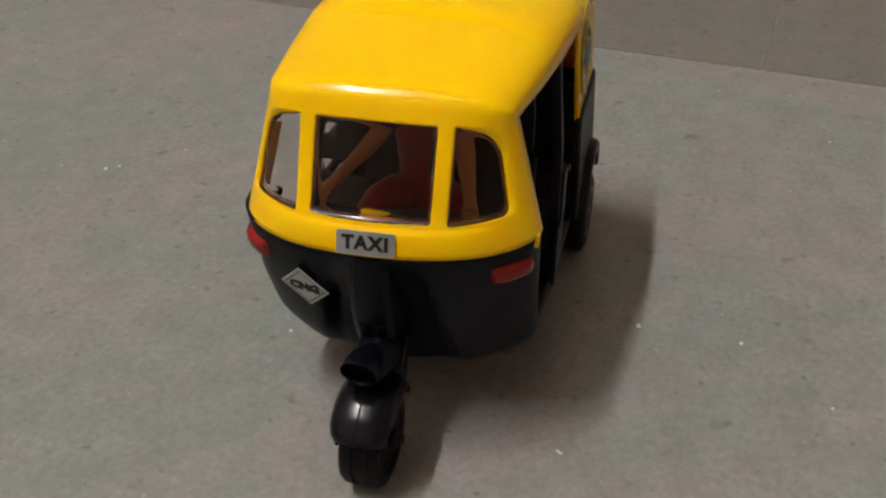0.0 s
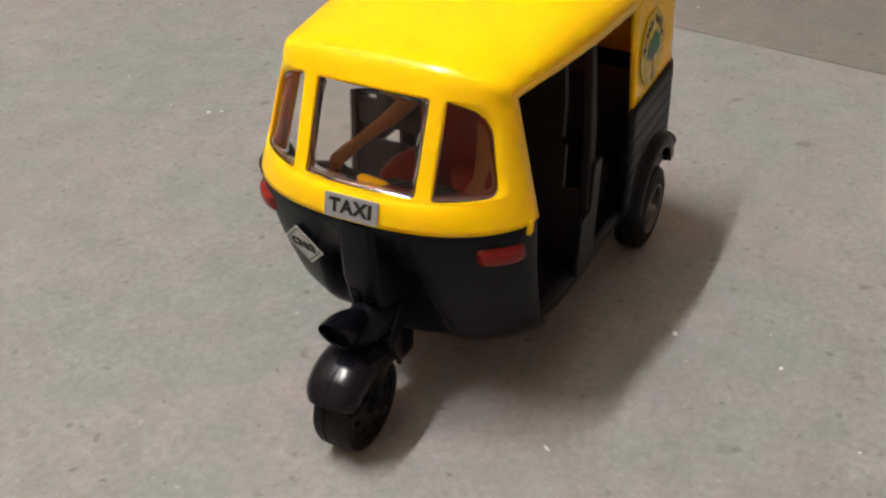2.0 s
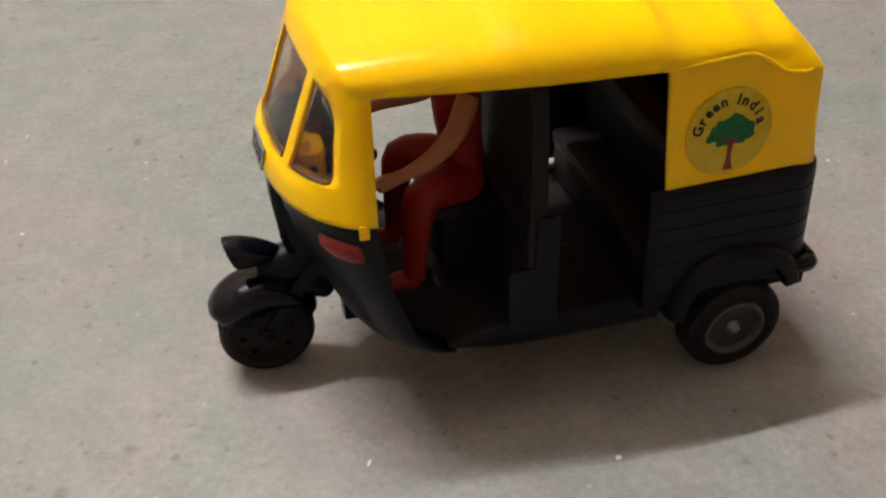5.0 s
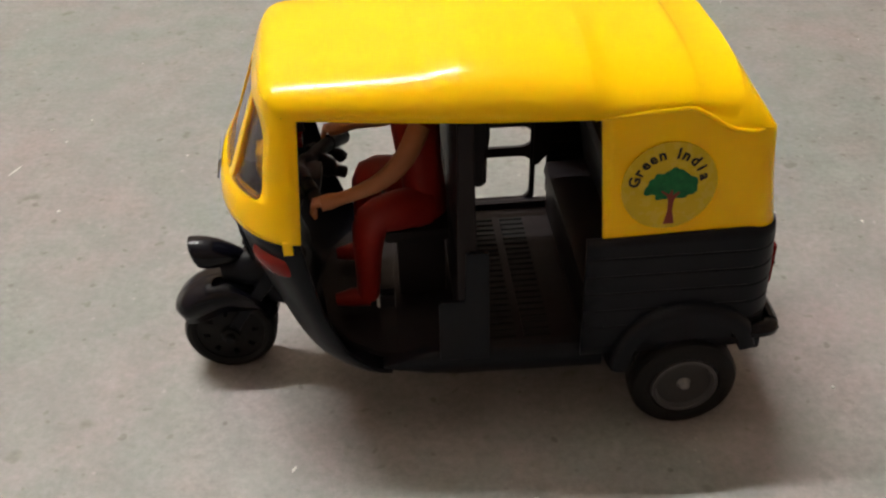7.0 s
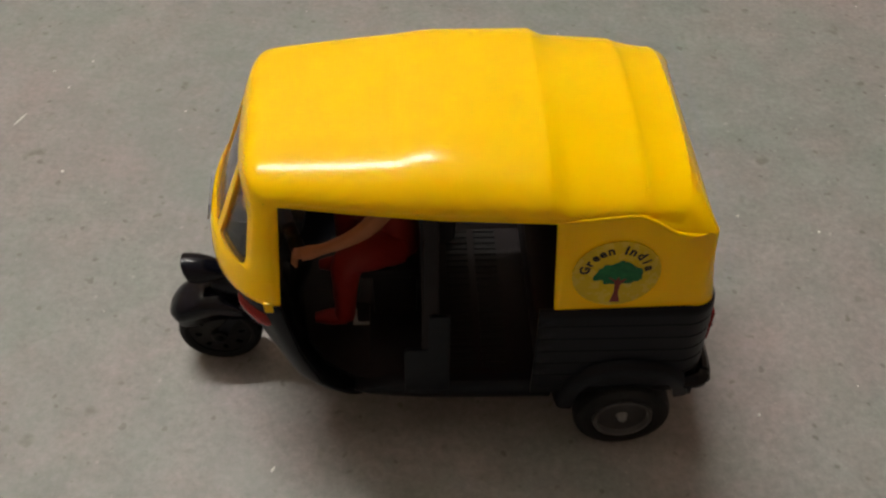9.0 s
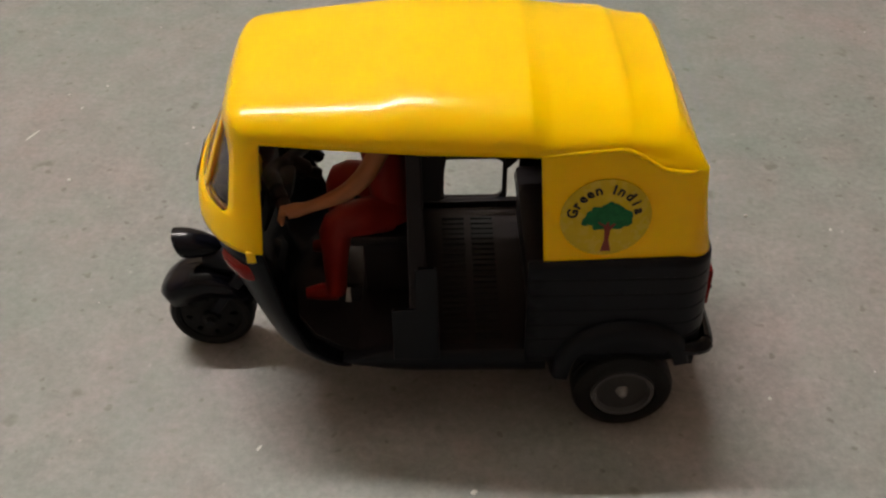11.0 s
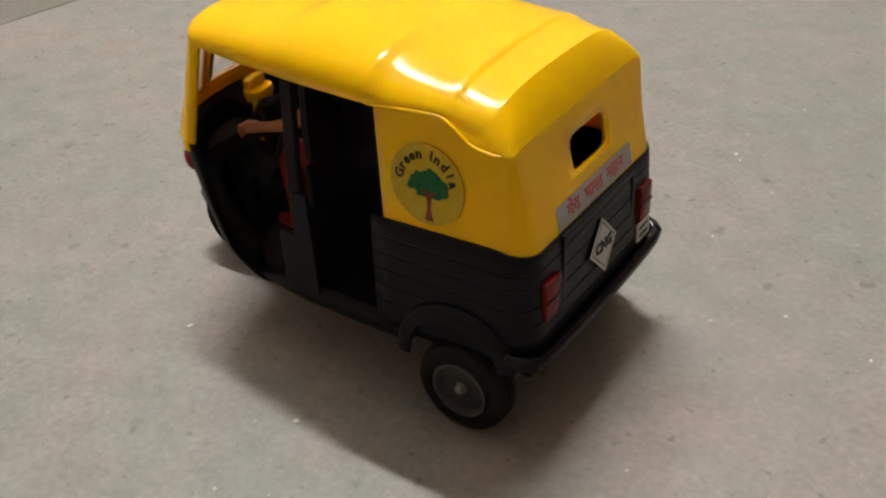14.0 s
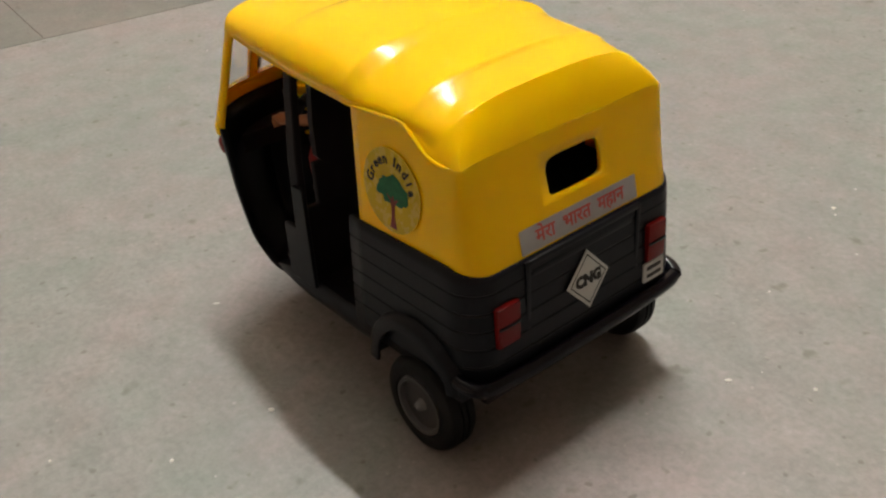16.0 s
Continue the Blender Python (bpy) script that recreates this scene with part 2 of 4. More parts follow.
for i in range(-5, 6):
    for j in range(-3, 4):
        x = EDGE - JOINT / 2 + JOINT * i
        y = 900 * j + (25 if i == 0 else 375 if i == 1 else 430 if i == -1 else 140 + 310 * (i % 2))
        s = slab if first else new("slab", slab.data if i == 0 or (i * 3 + j) % 4 == 0 else slab_dark)
        if not first:
            s.parent = floor
        first = False
        if i == 0:
            s.data = slab.data
        elif abs(i) == 1:
            s.data = slab_dark
        s.matrix_basis = spin @ Matrix.Translation((x * MM, y * MM, 0))
        reach = [s.matrix_basis @ Vector((a * 0.283, c * 0.45, 0)) for a in (-1, 1) for c in (-1, 1)]
        if min(max(abs(p.x), abs(p.y)) for p in reach) > 2.5:
            far_slabs.append(s)
        elif max(max(abs(p.x), abs(p.y)) for p in reach) > 2.5:
            # cut the border slabs along the walls
            cut = bmesh.new()
            cut.from_mesh(s.data)
            for way in ((1, 0, 0), (-1, 0, 0), (0, 1, 0), (0, -1, 0)):
                n = spin.to_3x3().inverted() @ Vector(way)
                o = s.matrix_basis.inverted() @ (Vector(way) * 2.502)
                bmesh.ops.bisect_plane(cut, geom=cut.verts[:] + cut.edges[:] + cut.faces[:], plane_co=o, plane_no=n, clear_outer=True)
            trimmed = bpy.data.meshes.new("slab")
            cut.to_mesh(trimmed)
            cut.free()
            trimmed.materials.append(s.data.materials[0])
            s.data = trimmed
for s in far_slabs:
    bpy.data.objects.remove(s)

for name, dims in (("wall_north", (-2620, 2620, 2500, 2620, 0, 3200)), ("wall_south", (-2620, 2620, -2620, -2500, 0, 3200)),
                   ("wall_east", (2500, 2620, -2500, 2500, 0, 3200)), ("wall_west", (-2620, -2500, -2500, 2500, 0, 3200))):
    w = bmesh.new()
    box(w, *dims)
    tagged(part(name, w, PAINT, smooth=0), "plain unseen wall closing the room, brown to warm the bounced light", "wall", kind="structure")
c = bmesh.new()
box(c, -2620, 2620, -2620, 2620, 3200, 3300)
tagged(part("ceiling", c, WHITEWASH, smooth=0), "plain unseen ceiling, kept white to bounce light", "ceiling", kind="structure")

lamp = thing("tube_light", "long white fluorescent tube light hung below the ceiling", "lamp")
b = bmesh.new()
tube(b, [((TUBE_X * 1000 - TUBE_LEN * 500), TUBE_Y * 1000, TUBE_Z * 1000), ((TUBE_X * 1000 + TUBE_LEN * 500), TUBE_Y * 1000, TUBE_Z * 1000)], 17, 12)
part("tube", b, lamp_material(TUBE_POWER), lamp, "glowing glass tube")
b = bmesh.new()
box(b, TUBE_X * 1000 - TUBE_LEN * 520, TUBE_X * 1000 + TUBE_LEN * 520, TUBE_Y * 1000 - 25, TUBE_Y * 1000 + 25, TUBE_Z * 1000 + 26, 3199, 3)
part("housing", b, WHITEWASH, lamp)
SQUEEZE[0] = 0.972

# ---------------------------------------------------------------- the toy's outer form
W_TOP, W_LOW = 28.4, 35.2      # half width of the nose at the eave and at the yellow band


def nose_w(z):
    return W_LOW + (z - 59.5) * (W_TOP - W_LOW) / 25.7


def nose_x(z):
    """Front of the yellow nose at the middle; the lower band stands proud of the glazing."""
    if z >= 65.5:
        return -47.0 - (85.5 - z) * 0.42
    return lerp([(58, -57.7), (60, -57.6), (62, -57.3), (63.2, -57.0), (64.2, -56.6), (65, -56.0), (65.5, -55.4)], z)


def nose_end(z):
    return -36.0 - (85.2 - z) * 0.066


def round_plan(u, x_end, x_front, w, n=2.15):
    """u from -1 (toy's left end) to 1; a half super-ellipse."""
    a = u * math.pi / 2
    s, c = math.sin(a), math.cos(a)
    return x_end + (x_front - x_end) * abs(c) ** (2 / n), w * math.copysign(abs(s) ** (2 / n), s)


def askew(x, y):
    """The moulded front stands slightly turned against the body."""
    return 0.04 * y * min(max((-36 - x) / 10, 0), 1)


def nose(u, z, out=0.0):
    w = nose_w(z) * (0.968 if u > 0 else 1.0)
    front = nose_x(z)
    if z < 65.5:
        k = min(max((0.72 - abs(u)) / 0.4, 0), 1)
        plain = -55.4 - (65.5 - z) * 0.26
        front = plain + (front - plain) * k * k * (3 - 2 * k)
    x, y = round_plan(u, nose_end(z), front, w, lerp([(70, 2.22), (84, 2.75), (88, 3.3)], z))
    if out:
        d = Vector((x - nose_end(z) - 2, y * 0.5, 0)).normalized()
        x, y = x + d.x * out, y + d.y * out
    return Vector((x - askew(x, y), y, z))


def u_at(y, z):
    """The u at which the nose has that y at height z."""
    lo, hi = -1.0, 1.0
    for _ in range(40):
        m = (lo + hi) / 2
        if nose(m, z).y < y:
            lo = m
        else:
            hi = m
    return (lo + hi) / 2


Z_EAVE = 85.2


def nose_lift(u):
    t = min(max((1 - abs(u)) / 0.35, 0), 1)
    return t * t * (3 - 2 * t)


def nose_top(u):
    """Height at which the nose wall turns into the roof."""
    return Z_EAVE + 2.8 * nose_lift(u)


def crown(x):
    return lerp([(-46, 92.2), (-40, 92.7), (-10.2, 95.1), (-5.4, 96.4), (-3, 96.68), (2, 96.8), (23.5, 96.05), (24.3, 95.95), (25.5, 95.65), (27.5, 95.15), (31, 94.55), (36, 93.85), (40, 93.4), (42.5, 93.25), (45.3, 93.2), (46.2, 92.9), (47.0, 92.4)], x)


def eave_w(x):
    return lerp([(-36, 28.3), (-20, 30.7), (0, 33.0), (23.5, 34.2), (26, 34.0), (30, 33.7), (45.3, 32.7), (47, 32.5)], x)


def eave_z(x):
    return lerp([(-36, 85.2), (26, 84.75), (35, 85.3), (43, 85.55), (45.3, 85.25), (47, 84.5), (50, 82.4), (52.3, 80.9), (54, 80.2), (57, 79.8), (62.75, 79.7)], x)


def roof_shape(x):
    """How boxy the roof's cross-section is: breadth and height exponents."""
    return (lerp([(-36, 3.4), (-10.2, 3.25), (-5.4, 3.05), (24.3, 3.0), (28, 2.4), (45.3, 2.3), (47.4, 2.4)], x),
            lerp([(-36, 2.75), (-10.2, 2.7), (-5.4, 2.55), (24.3, 2.5), (28, 2.0), (45.3, 1.95), (47.4, 2.0)], x))


def roof_point(x, a):
    """The roof at station x; a runs from 0 (left eave) over the crown to pi (right eave)."""
    w, ze, zc = eave_w(x), eave_z(x), crown(x)
    ny, nz = roof_shape(x)
    s, c = math.sin(a), math.cos(a)
    return Vector((x, -w * math.copysign(abs(c) ** (2 / ny), c), ze + (zc - ze) * abs(s) ** (2 / nz)))


# plan of the rear body
REAR_TILT = 0.20


def rear_plan(s):
    """Outline of the rear cover, s from 0 (left door edge) to 1 (right door edge), at the height of its foot: x, y, outward normal."""
    half, back, r, x0 = 34.9, 67.3, 6.4, 27.6
    l1, l2, l3 = back - r - x0, math.pi / 2 * r, half - r
    d = min(s, 1 - s) * 2 * (l1 + l2 + l3)
    if d <= l1:
        p, n = (x0 + d, -half), (0, -1)
    elif d <= l1 + l2:
        a = (d - l1) / r
        p, n = (back - r + r * math.sin(a), -half + r - r * math.cos(a)), (math.sin(a), -math.cos(a))
    else:
        p, n = (back, -half + r + d - l1 - l2), (1, 0)
    return (p, n) if s <= 0.5 else ((p[0], -p[1]), (n[0], -n[1]))


def rear_wall(s, z, out=0.0):
    (x, y), (nx, ny) = rear_plan(s)
    k = z - 57.0
    x2 = x - k * (REAR_TILT * max(nx, 0) ** 2) - (x < 28) * 0.06 * k
    y2 = y * (1 - 0.068 * k / 35.0)
    return Vector((x2 + nx * out, y2 + ny * out, z))


def rim_z(s):
    """Height of the fold between the roof's skirt and the rear cover."""
    (x, y), (nx, ny) = rear_plan(s)
    return eave_z(x) + 0.35 * max(nx, 0) ** 2


toy = thing("toy_auto_rickshaw", "yellow and black plastic toy auto rickshaw on grey stone floor", "toy vehicle")

# canopy: windscreen surround, nose cap and the long roof in one shell
SPLIT = 15.1


def opening(kind):
    """Outline of an opening in (y, z): bottom, right, top, left with rounded corners."""
    if kind == 0:
        c = [(-13.5, 66.3, 1.0), (13.4, 66.4, 1.0), (13.4, 85.9, 0.8), (-13.4, 85.8, 0.8)]
    elif kind > 0:
        c = [(16.8, 66.0, 1.0), (29.2, 66.9, 2.0), (25.8, 84.0, 5.5), (16.8, 85.9, 0.8)]
    else:
        c = [(-29.2, 66.9, 2.0), (-16.8, 66.0, 1.0), (-16.8, 85.9, 0.8), (-25.8, 84.0, 5.5)]
    out = []
    for i in range(4):
        p, q, nx = (Vector(c[k][:2]) for k in (i, (i + 1) % 4, (i - 1) % 4))
        prev, r = Vector(c[(i - 1) % 4][:2]), c[i][2]
        a = p + (prev - p).normalized() * r
        d = p + (q - p).normalized() * r
        arc = [((1 - t) ** 2) * a + 2 * t * (1 - t) * p + t * t * d for t in (0.5, 0.8, 1.0)]
        r2 = c[(i + 1) % 4][2]
        e = q + (p - q).normalized() * r2
        side = [d.lerp(e, t) for t in (0.15, 0.3, 0.45, 0.6, 0.75, 0.9, 1.0)]
        q2 = Vector(c[(i + 2) % 4][:2])
        g = q + (q2 - q).normalized() * r2
        arc2 = [((1 - t) ** 2) * e + 2 * t * (1 - t) * q + t * t * g for t in (0.25, 0.5)]
        out.append(arc + side + arc2[:1])
    return out


def cell_edge(kind, z0, z1, counts):
    """Outer border of the cell in (u, z) with as many points as the opening's sides."""
    ends = {0: (-SPLIT, SPLIT), 1: (SPLIT, 99), -1: (-99, -SPLIT)}[kind]

    def u_of(y, z):
        return 1.0 if y > 90 else -1.0 if y < -90 else u_at(y, z)
    sides = []
    lo0, hi0, lo1, hi1 = u_of(ends[0], z0), u_of(ends[1], z0), u_of(ends[0], z1), u_of(ends[1], z1)
    path = [((lo0, z0), (hi0, z0)), ((hi0, z0), (hi1, z1)), ((hi1, z1), (lo1, z1)), ((lo1, z1), (lo0, z0))]
    for (p, q), n in zip(path, counts):
        sides.append([(p[0] + (q[0] - p[0]) * i / n, p[1] + (q[1] - p[1]) * i / n) for i in range(n)])
    return sides


def flat(lists):
    return [p for s in lists for p in s]


Z0, Z1 = 65.5, 88.0
b = bmesh.new()
panes, columns, low_columns = {}, set(), set()
for kind in (-1, 0, 1):
    hole = opening(kind)
    outer = cell_edge(kind, Z0, Z1, [len(s) for s in hole])
    columns |= {round(u, 6) for u, _ in outer[2]}
    low_columns |= {round(u, 6) for u, _ in outer[0]}
    outer = flat(outer)
    inner = [(u_at(y, z), z) for y, z in flat(hole)]
    rows = []
    for k in range(5):
        t = k / 4
        row = []
        for (u0, z0), (u1, z1) in zip(outer, inner):
            z = z0 + (z1 - z0) * t
            u = u0 + (u1 - u0) * t
            row.append(nose(u, min(z, nose_top(u))))
        rows.append(row)
    grid(b, rows, loop=True)
    panes[kind] = inner
# the proud band below the openings
band = []
low_columns = sorted(low_columns | {-1.0, 1.0})
for z in (65.5, 65.2, 64.8, 64.3, 63.5, 62.5, 61.5, 60.5, 59.4):
    band.append([nose(u, z - 0.2 * math.cos(u * math.pi / 2) * (65.5 - z) / 6.5) for u in low_columns])
grid(b, band)
# nose cap and roof on shared columns
columns = sorted(columns | {-1.0, 1.0})
CAP = -36.0
angles = []
for u in columns:
    e = nose(u, nose_top(u))
    share = min(abs(e.y) / nose_w(nose_top(u)), 1.0) if abs(u) < 1 else 1.0
    c = share ** (roof_shape(CAP)[0] / 2)
    angles.append(math.acos(c) if u < 0 else math.pi - math.acos(c))
rows = [[] for _ in range(15)]
for u, a in zip(columns, angles):
    e, q = nose(u, nose_top(u)), roof_point(CAP, a)
    lean = (e - nose(u, nose_top(u) - 2.0)).normalized()
    rise, run = q.z - e.z, q.x - e.x
    c1 = e + lean * (rise * 0.92 / lean.z)
    c2 = q - Vector((run * 0.66, (q.y - e.y) * 0.5, 0.1 * run * 0.66))
    for j in range(15):
        t = j / 14
        rows[j].append((1 - t) ** 3 * e + 3 * t * (1 - t) ** 2 * c1 + 3 * t * t * (1 - t) * c2 + t ** 3 * q)
grid(b, rows)
xs = [-36, -32, -26, -20, -15, -12, -10.6, -10.2, -9.8, -8, -6.8, -5.5, -4.2, -3, 0, 8, 16, 21, 22.8, 23.4, 23.8, 24.3, 24.8, 25.5, 26.5, 27.5, 28.5, 29.5, 31, 33.5, 36, 38, 40, 41.2, 42.5, 44.2, 45.3, 45.8, 46.2, 46.6, 47.0]
grid(b, [[roof_point(x, a) for a in angles] for x in xs])
# narrower last hood of the roof, from the step at its front to a crisp back edge
step = [roof_point(47.0, a) for a in angles]


def hood_edge(a):
    s, c = math.sin(a), math.cos(a)
    return Vector((54.6 + 2.4 * abs(s) ** 0.8, -32.2 * math.copysign(abs(c) ** (2 / 3.0), c), 81.6 + 9.0 * abs(s) ** (2 / 2.2)))


edge_ring = [hood_edge(a) for a in angles]
hood = [[p.lerp(q, t) + Vector((0, 0, -0.55 * math.sin(math.pi * t) * math.sin(a))) for p, q, a in zip(step, edge_ring, angles)] for t in (0, 0.08, 0.25, 0.5, 0.75, 0.92, 1.0)]
grid(b, hood)
# skirt between the hood, the side gutters and the fold of the rear cover
inner = [r[0] for r in hood[:-1]] + edge_ring + [r[-1] for r in hood[-2::-1]]
SIDE = 2 * (67.3 - 6.4 - 27.6 + math.pi / 2 * 6.4 + 34.9 - 6.4)
s_step, s_hood = (47.0 - 27.6) / SIDE, (53.6 - 27.6) / SIDE
length = [0.0]
for p, q in zip(edge_ring, edge_ring[1:]):
    length.append(length[-1] + (q - p).length)
shares = [s_step + (s_hood - s_step) * i / (len(hood) - 1) for i in range(len(hood) - 1)]
shares = shares + [s_hood + (1 - 2 * s_hood) * l / length[-1] for l in length] + [1 - v for v in shares[::-1]]
outer = []
for p, v in zip(inner, shares):
    q = rear_wall(v, rim_z(v))
    k = min(1.0, min(v - s_step, 1 - s_step - v) / (s_hood - s_step))
    outer.append(q if k >= 1 else Vector((q.x, q.y + (math.copysign(32.5, q.y) - q.y) * (1 - k) ** 2, q.z)))
skirt = []
for t in (0, 0.03, 0.15, 0.4, 0.6, 0.8, 0.97, 1.0):
    row = []
    for p, q in zip(inner, outer):
        d = Vector((max(q.x - 50, 0) * 0.08, q.y * 0.02, 0.9)).normalized()
        row.append(p.lerp(q, t) + d * (0.55 * math.sin(math.pi * t) * min(1.0, (q - p).length / 4)))
    skirt.append(row)
grid(b, skirt)
bmesh.ops.remove_doubles(b, verts=b.verts, dist=0.1)
# the hood's back edge fades out into the rounded lower corners
for _ in range(7):
    soft_corner = [v for v in b.verts if 49 < v.co.x < 60 and abs(v.co.y) > 29.5 and v.co.z < 85 and not v.is_boundary]
    bmesh.ops.smooth_vert(b, verts=soft_corner, factor=0.5, use_axis_x=True, use_axis_y=True, use_axis_z=True)
roof = part("canopy", b, YELLOW, toy, "glossy yellow moulded canopy with three front window openings", 32, 1.2)
surround = roof
for side in (-1, 1):
    b = bmesh.new()
    box(b, -41.4, -39.2, side * 34.3 - 0.7, side * 34.3 + 0.7, 56.6, 60.0, 0.3)
    part("lug", b, YELLOW, surround)

for kind in (-1, 0, 1):
    b = bmesh.new()
    ring = panes[kind]
    cu, cz = sum(p[0] for p in ring) / len(ring), sum(p[1] for p in ring) / len(ring)
    rows = []
    for k in range(6):
        t = 1.03 - k / 5 * 1.0
        rows.append([nose(cu + (u - cu) * t, cz + (z - cz) * t, -0.9) for u, z in ring])
    grid(b, rows, loop=True, cap1=True)
    bmesh.ops.remove_doubles(b, verts=b.verts, dist=0.01)
    part("pane", b, CLEAR, surround, "clear plastic window pane", 50, 0.7)
    # moulded clear rim round the opening
    b = bmesh.new()
    pts = [nose(cu + (u - cu) * 0.985, cz + (z - cz) * 0.985, -0.5) for u, z in ring]
    rows = []
    m = nose(cu, cz, -0.5)
    for i, p in enumerate(pts):
        d = (m - p).normalized()
        inw = Vector((1.0, 0, 0.05))
        fat = 0.34 + 0.4 * min(max((m.z - p.z - 6.5) / 2.0, 0), 1)
        rows.append([p + d * (0.02 + fat * math.cos(q)) + inw * (0.3 + 1.3 * fat * math.sin(q)) for q in (0, 0.8, 1.57, 2.4, 3.14, 3.9, 4.7, 5.5)])
    rows.append(rows[0])
    grid(b, rows, loop=True)
    part("pane_rim", b, RIM, surround, "clear moulded pane rim", 60)

# yellow rear cover: sides and back under the roof's gutter
def foot_z(x):
    return lerp([(27.6, 55.1), (60, 56.0), (66.5, 54.7), (67.3, 54.4)], x)


b = bmesh.new()
S = [i / 96 for i in range(97)]
rows = []
for k in (0, 0.06, 1, 2, 3, 4, 5, 6, 7, 7.94, 8):
    row = []
    for s in S:
        (x, y), n = rear_plan(s)
        z0, z1 = foot_z(x), rim_z(s) + 0.25 * (x < 46)
        row.append(rear_wall(s, z0 + (z1 - z0) * k / 8))
    rows.append(row)
# leave out the quads of the back window, then ring it
WIN = (-9.2, 9.2, 65.4, 74.6)
vs = [[b.verts.new(p) for p in row] for row in rows]
for a, c in zip(vs, vs[1:]):
    for i in range(96):
        q = (a[i], a[i + 1], c[i + 1], c[i])
        m = sum((v.co for v in q), Vector()) / 4
        if m.x > 60 and WIN[0] - 2.2 < m.y < WIN[1] + 2.2 and WIN[2] - 2.5 < m.z < WIN[3] + 2.5:
            continue
        b.faces.new(q)
edge = [e for e in b.edges if e.is_boundary and all(v.co.x > 61 and abs(v.co.y) < 14 and 61 < v.co.z < 79 for v in e.verts)]
loop_v = {v for e in edge for v in e.verts}
order = sorted(loop_v, key=lambda v: math.atan2(v.co.z - 70, v.co.y))
ring = []
for v in order:
    a = math.atan2((v.co.z - 70) * 2.0, v.co.y)
    c, s_ = math.cos(a), math.sin(a)
    y, z = 9.2 * math.copysign(abs(c) ** (2 / 5), c), 70 + 4.6 * math.copysign(abs(s_) ** (2 / 5), s_)
    ring.append(b.verts.new((67.3 - (z - 57) * REAR_TILT, y, z)))
for i, v in enumerate(order):
    j = (i + 1) % len(order)
    b.faces.new((v, order[j], ring[j], ring[i]))
rear_cover = part("rear_cover", b, YELLOW, toy, "glossy yellow rear side and back panel", 35, 1.2)

# gutter bead along the eave of the rear cover, down the dip and round to the back corner
for side in (-1, 1):
    b = bmesh.new()
    pts = [Vector((x, side * (eave_w(x) - 0.1), eave_z(x) - 0.1)) for x in (24, 26, 29, 33, 38, 42, 44.5)]
    for x in (46.5, 48.5, 50.5, 52, 53.2, 55, 57, 59):
        v = (x - 27.6) / SIDE
        p = rear_wall(v, rim_z(v) - 0.05, 0.12)
        pts.append(Vector((p.x, side * abs(p.y), p.z)))
    for v in (0.262, 0.272):
        p = rear_wall(v, rim_z(v) - 0.1, -0.5)
        pts.append(Vector((p.x, side * abs(p.y), p.z)))
    pts = curve_through(pts, 3)
    n = len(pts)
    tube(b, pts, [0.1 + 0.42 * min(1, i / 9) * min(1, (n - 1 - i) / 8) for i in range(n)], 8)
    part("gutter", b, YELLOW, roof)

# ---------------------------------------------------------------- black body
def shell_x(z):
    return lerp([(17.5, -41), (18.5, -43), (20, -44.2), (25, -46.6), (30, -48.6), (40, -52), (50, -55), (60, -56.6)], z)


def shell_w(z):
    return lerp([(17.5, 31.6), (18.5, 32.6), (20, 33.4), (25, 34.2), (30, 34.6), (40, 34.8), (60, 34.9)], z)


def channel(y, z):
    """How far the middle of the black nose is set back round the steering column."""
    half = lerp([(17.5, 20), (24, 18), (34, 15), (46, 13), (54, 10), (58, 6)], z)
    deep = lerp([(17.5, 2.0), (22, 3.0), (30, 6.0), (38, 7.0), (46, 4.2), (53, 1.6), (57, 0.3), (58, 0)], z)
    t = min(max((half - abs(y)) / lerp([(18, 8), (30, 3.5), (40, 2.4)], z), 0), 1)
    return deep * t * t * (3 - 2 * t)


def shell(u, z):
    x, y = round_plan(u, shell_end(z), shell_x(z), shell_w(z), lerp([(18, 1.7), (28, 1.78), (40, 1.88), (60, 2.12)], z))
    return x - askew(x, y), y


def shell_u(y, z):
    """The u at which the black nose has that half breadth."""
    lo, hi = 0.0, 1.0
    for _ in range(30):
        m = (lo + hi) / 2
        lo, hi = (m, hi) if shell(m, z)[1] < y else (lo, m)
    return lo


def shell_end(z):
    return lerp([(17.5, -20), (20, -23.5), (23, -27), (27, -30.3), (40, -34.6), (60, -38.2)], z)


b = bmesh.new()
rows = []
for z in (60.0, 56, 52, 48, 44, 40, 36, 33, 30, 27, 25, 23, 21.3, 19.8, 18.6, 17.9, 17.5):
    row = [Vector((*shell(-1 + 2 * i / 120, z), z)) for i in range(121)]
    rows.append([p + Vector((channel(p.y, z), 0, 0)) for p in row])
rows.append([Vector((-20 + (p.x + 20) * 0.6, p.y * 0.8, 17.4)) for p in rows[-1]])
grid(b, rows)
front_shell = part("front_shell", b, BLACK, toy, "dark grey-black rounded plastic nose", 40, 1.4)

# floor pan and sills
b = bmesh.new()
box(b, -18.4, 66, -30.5, 30.5, 17.9, 22.0, 0.8)
for tip in ([(-16.8, -30), (-16.8, -11.6), (-23.2, -11.6), (-23.2, -28.2)], [(-16.8, -4.2), (-16.8, 30), (-23.2, 28.2), (-23.2, -4.2)],
            [(-23.0, -28.2), (-23.0, 28.2), (-30, 23.5), (-35, 16), (-37.5, 0), (-35, -16), (-30, -23.5)]):
    grid(b, [[Vector((x, y, z)) for x, y in tip] for z in (20.3, 21.8)], loop=True, cap0=True, cap1=True)
part("floor_pan", b, CABIN, toy)
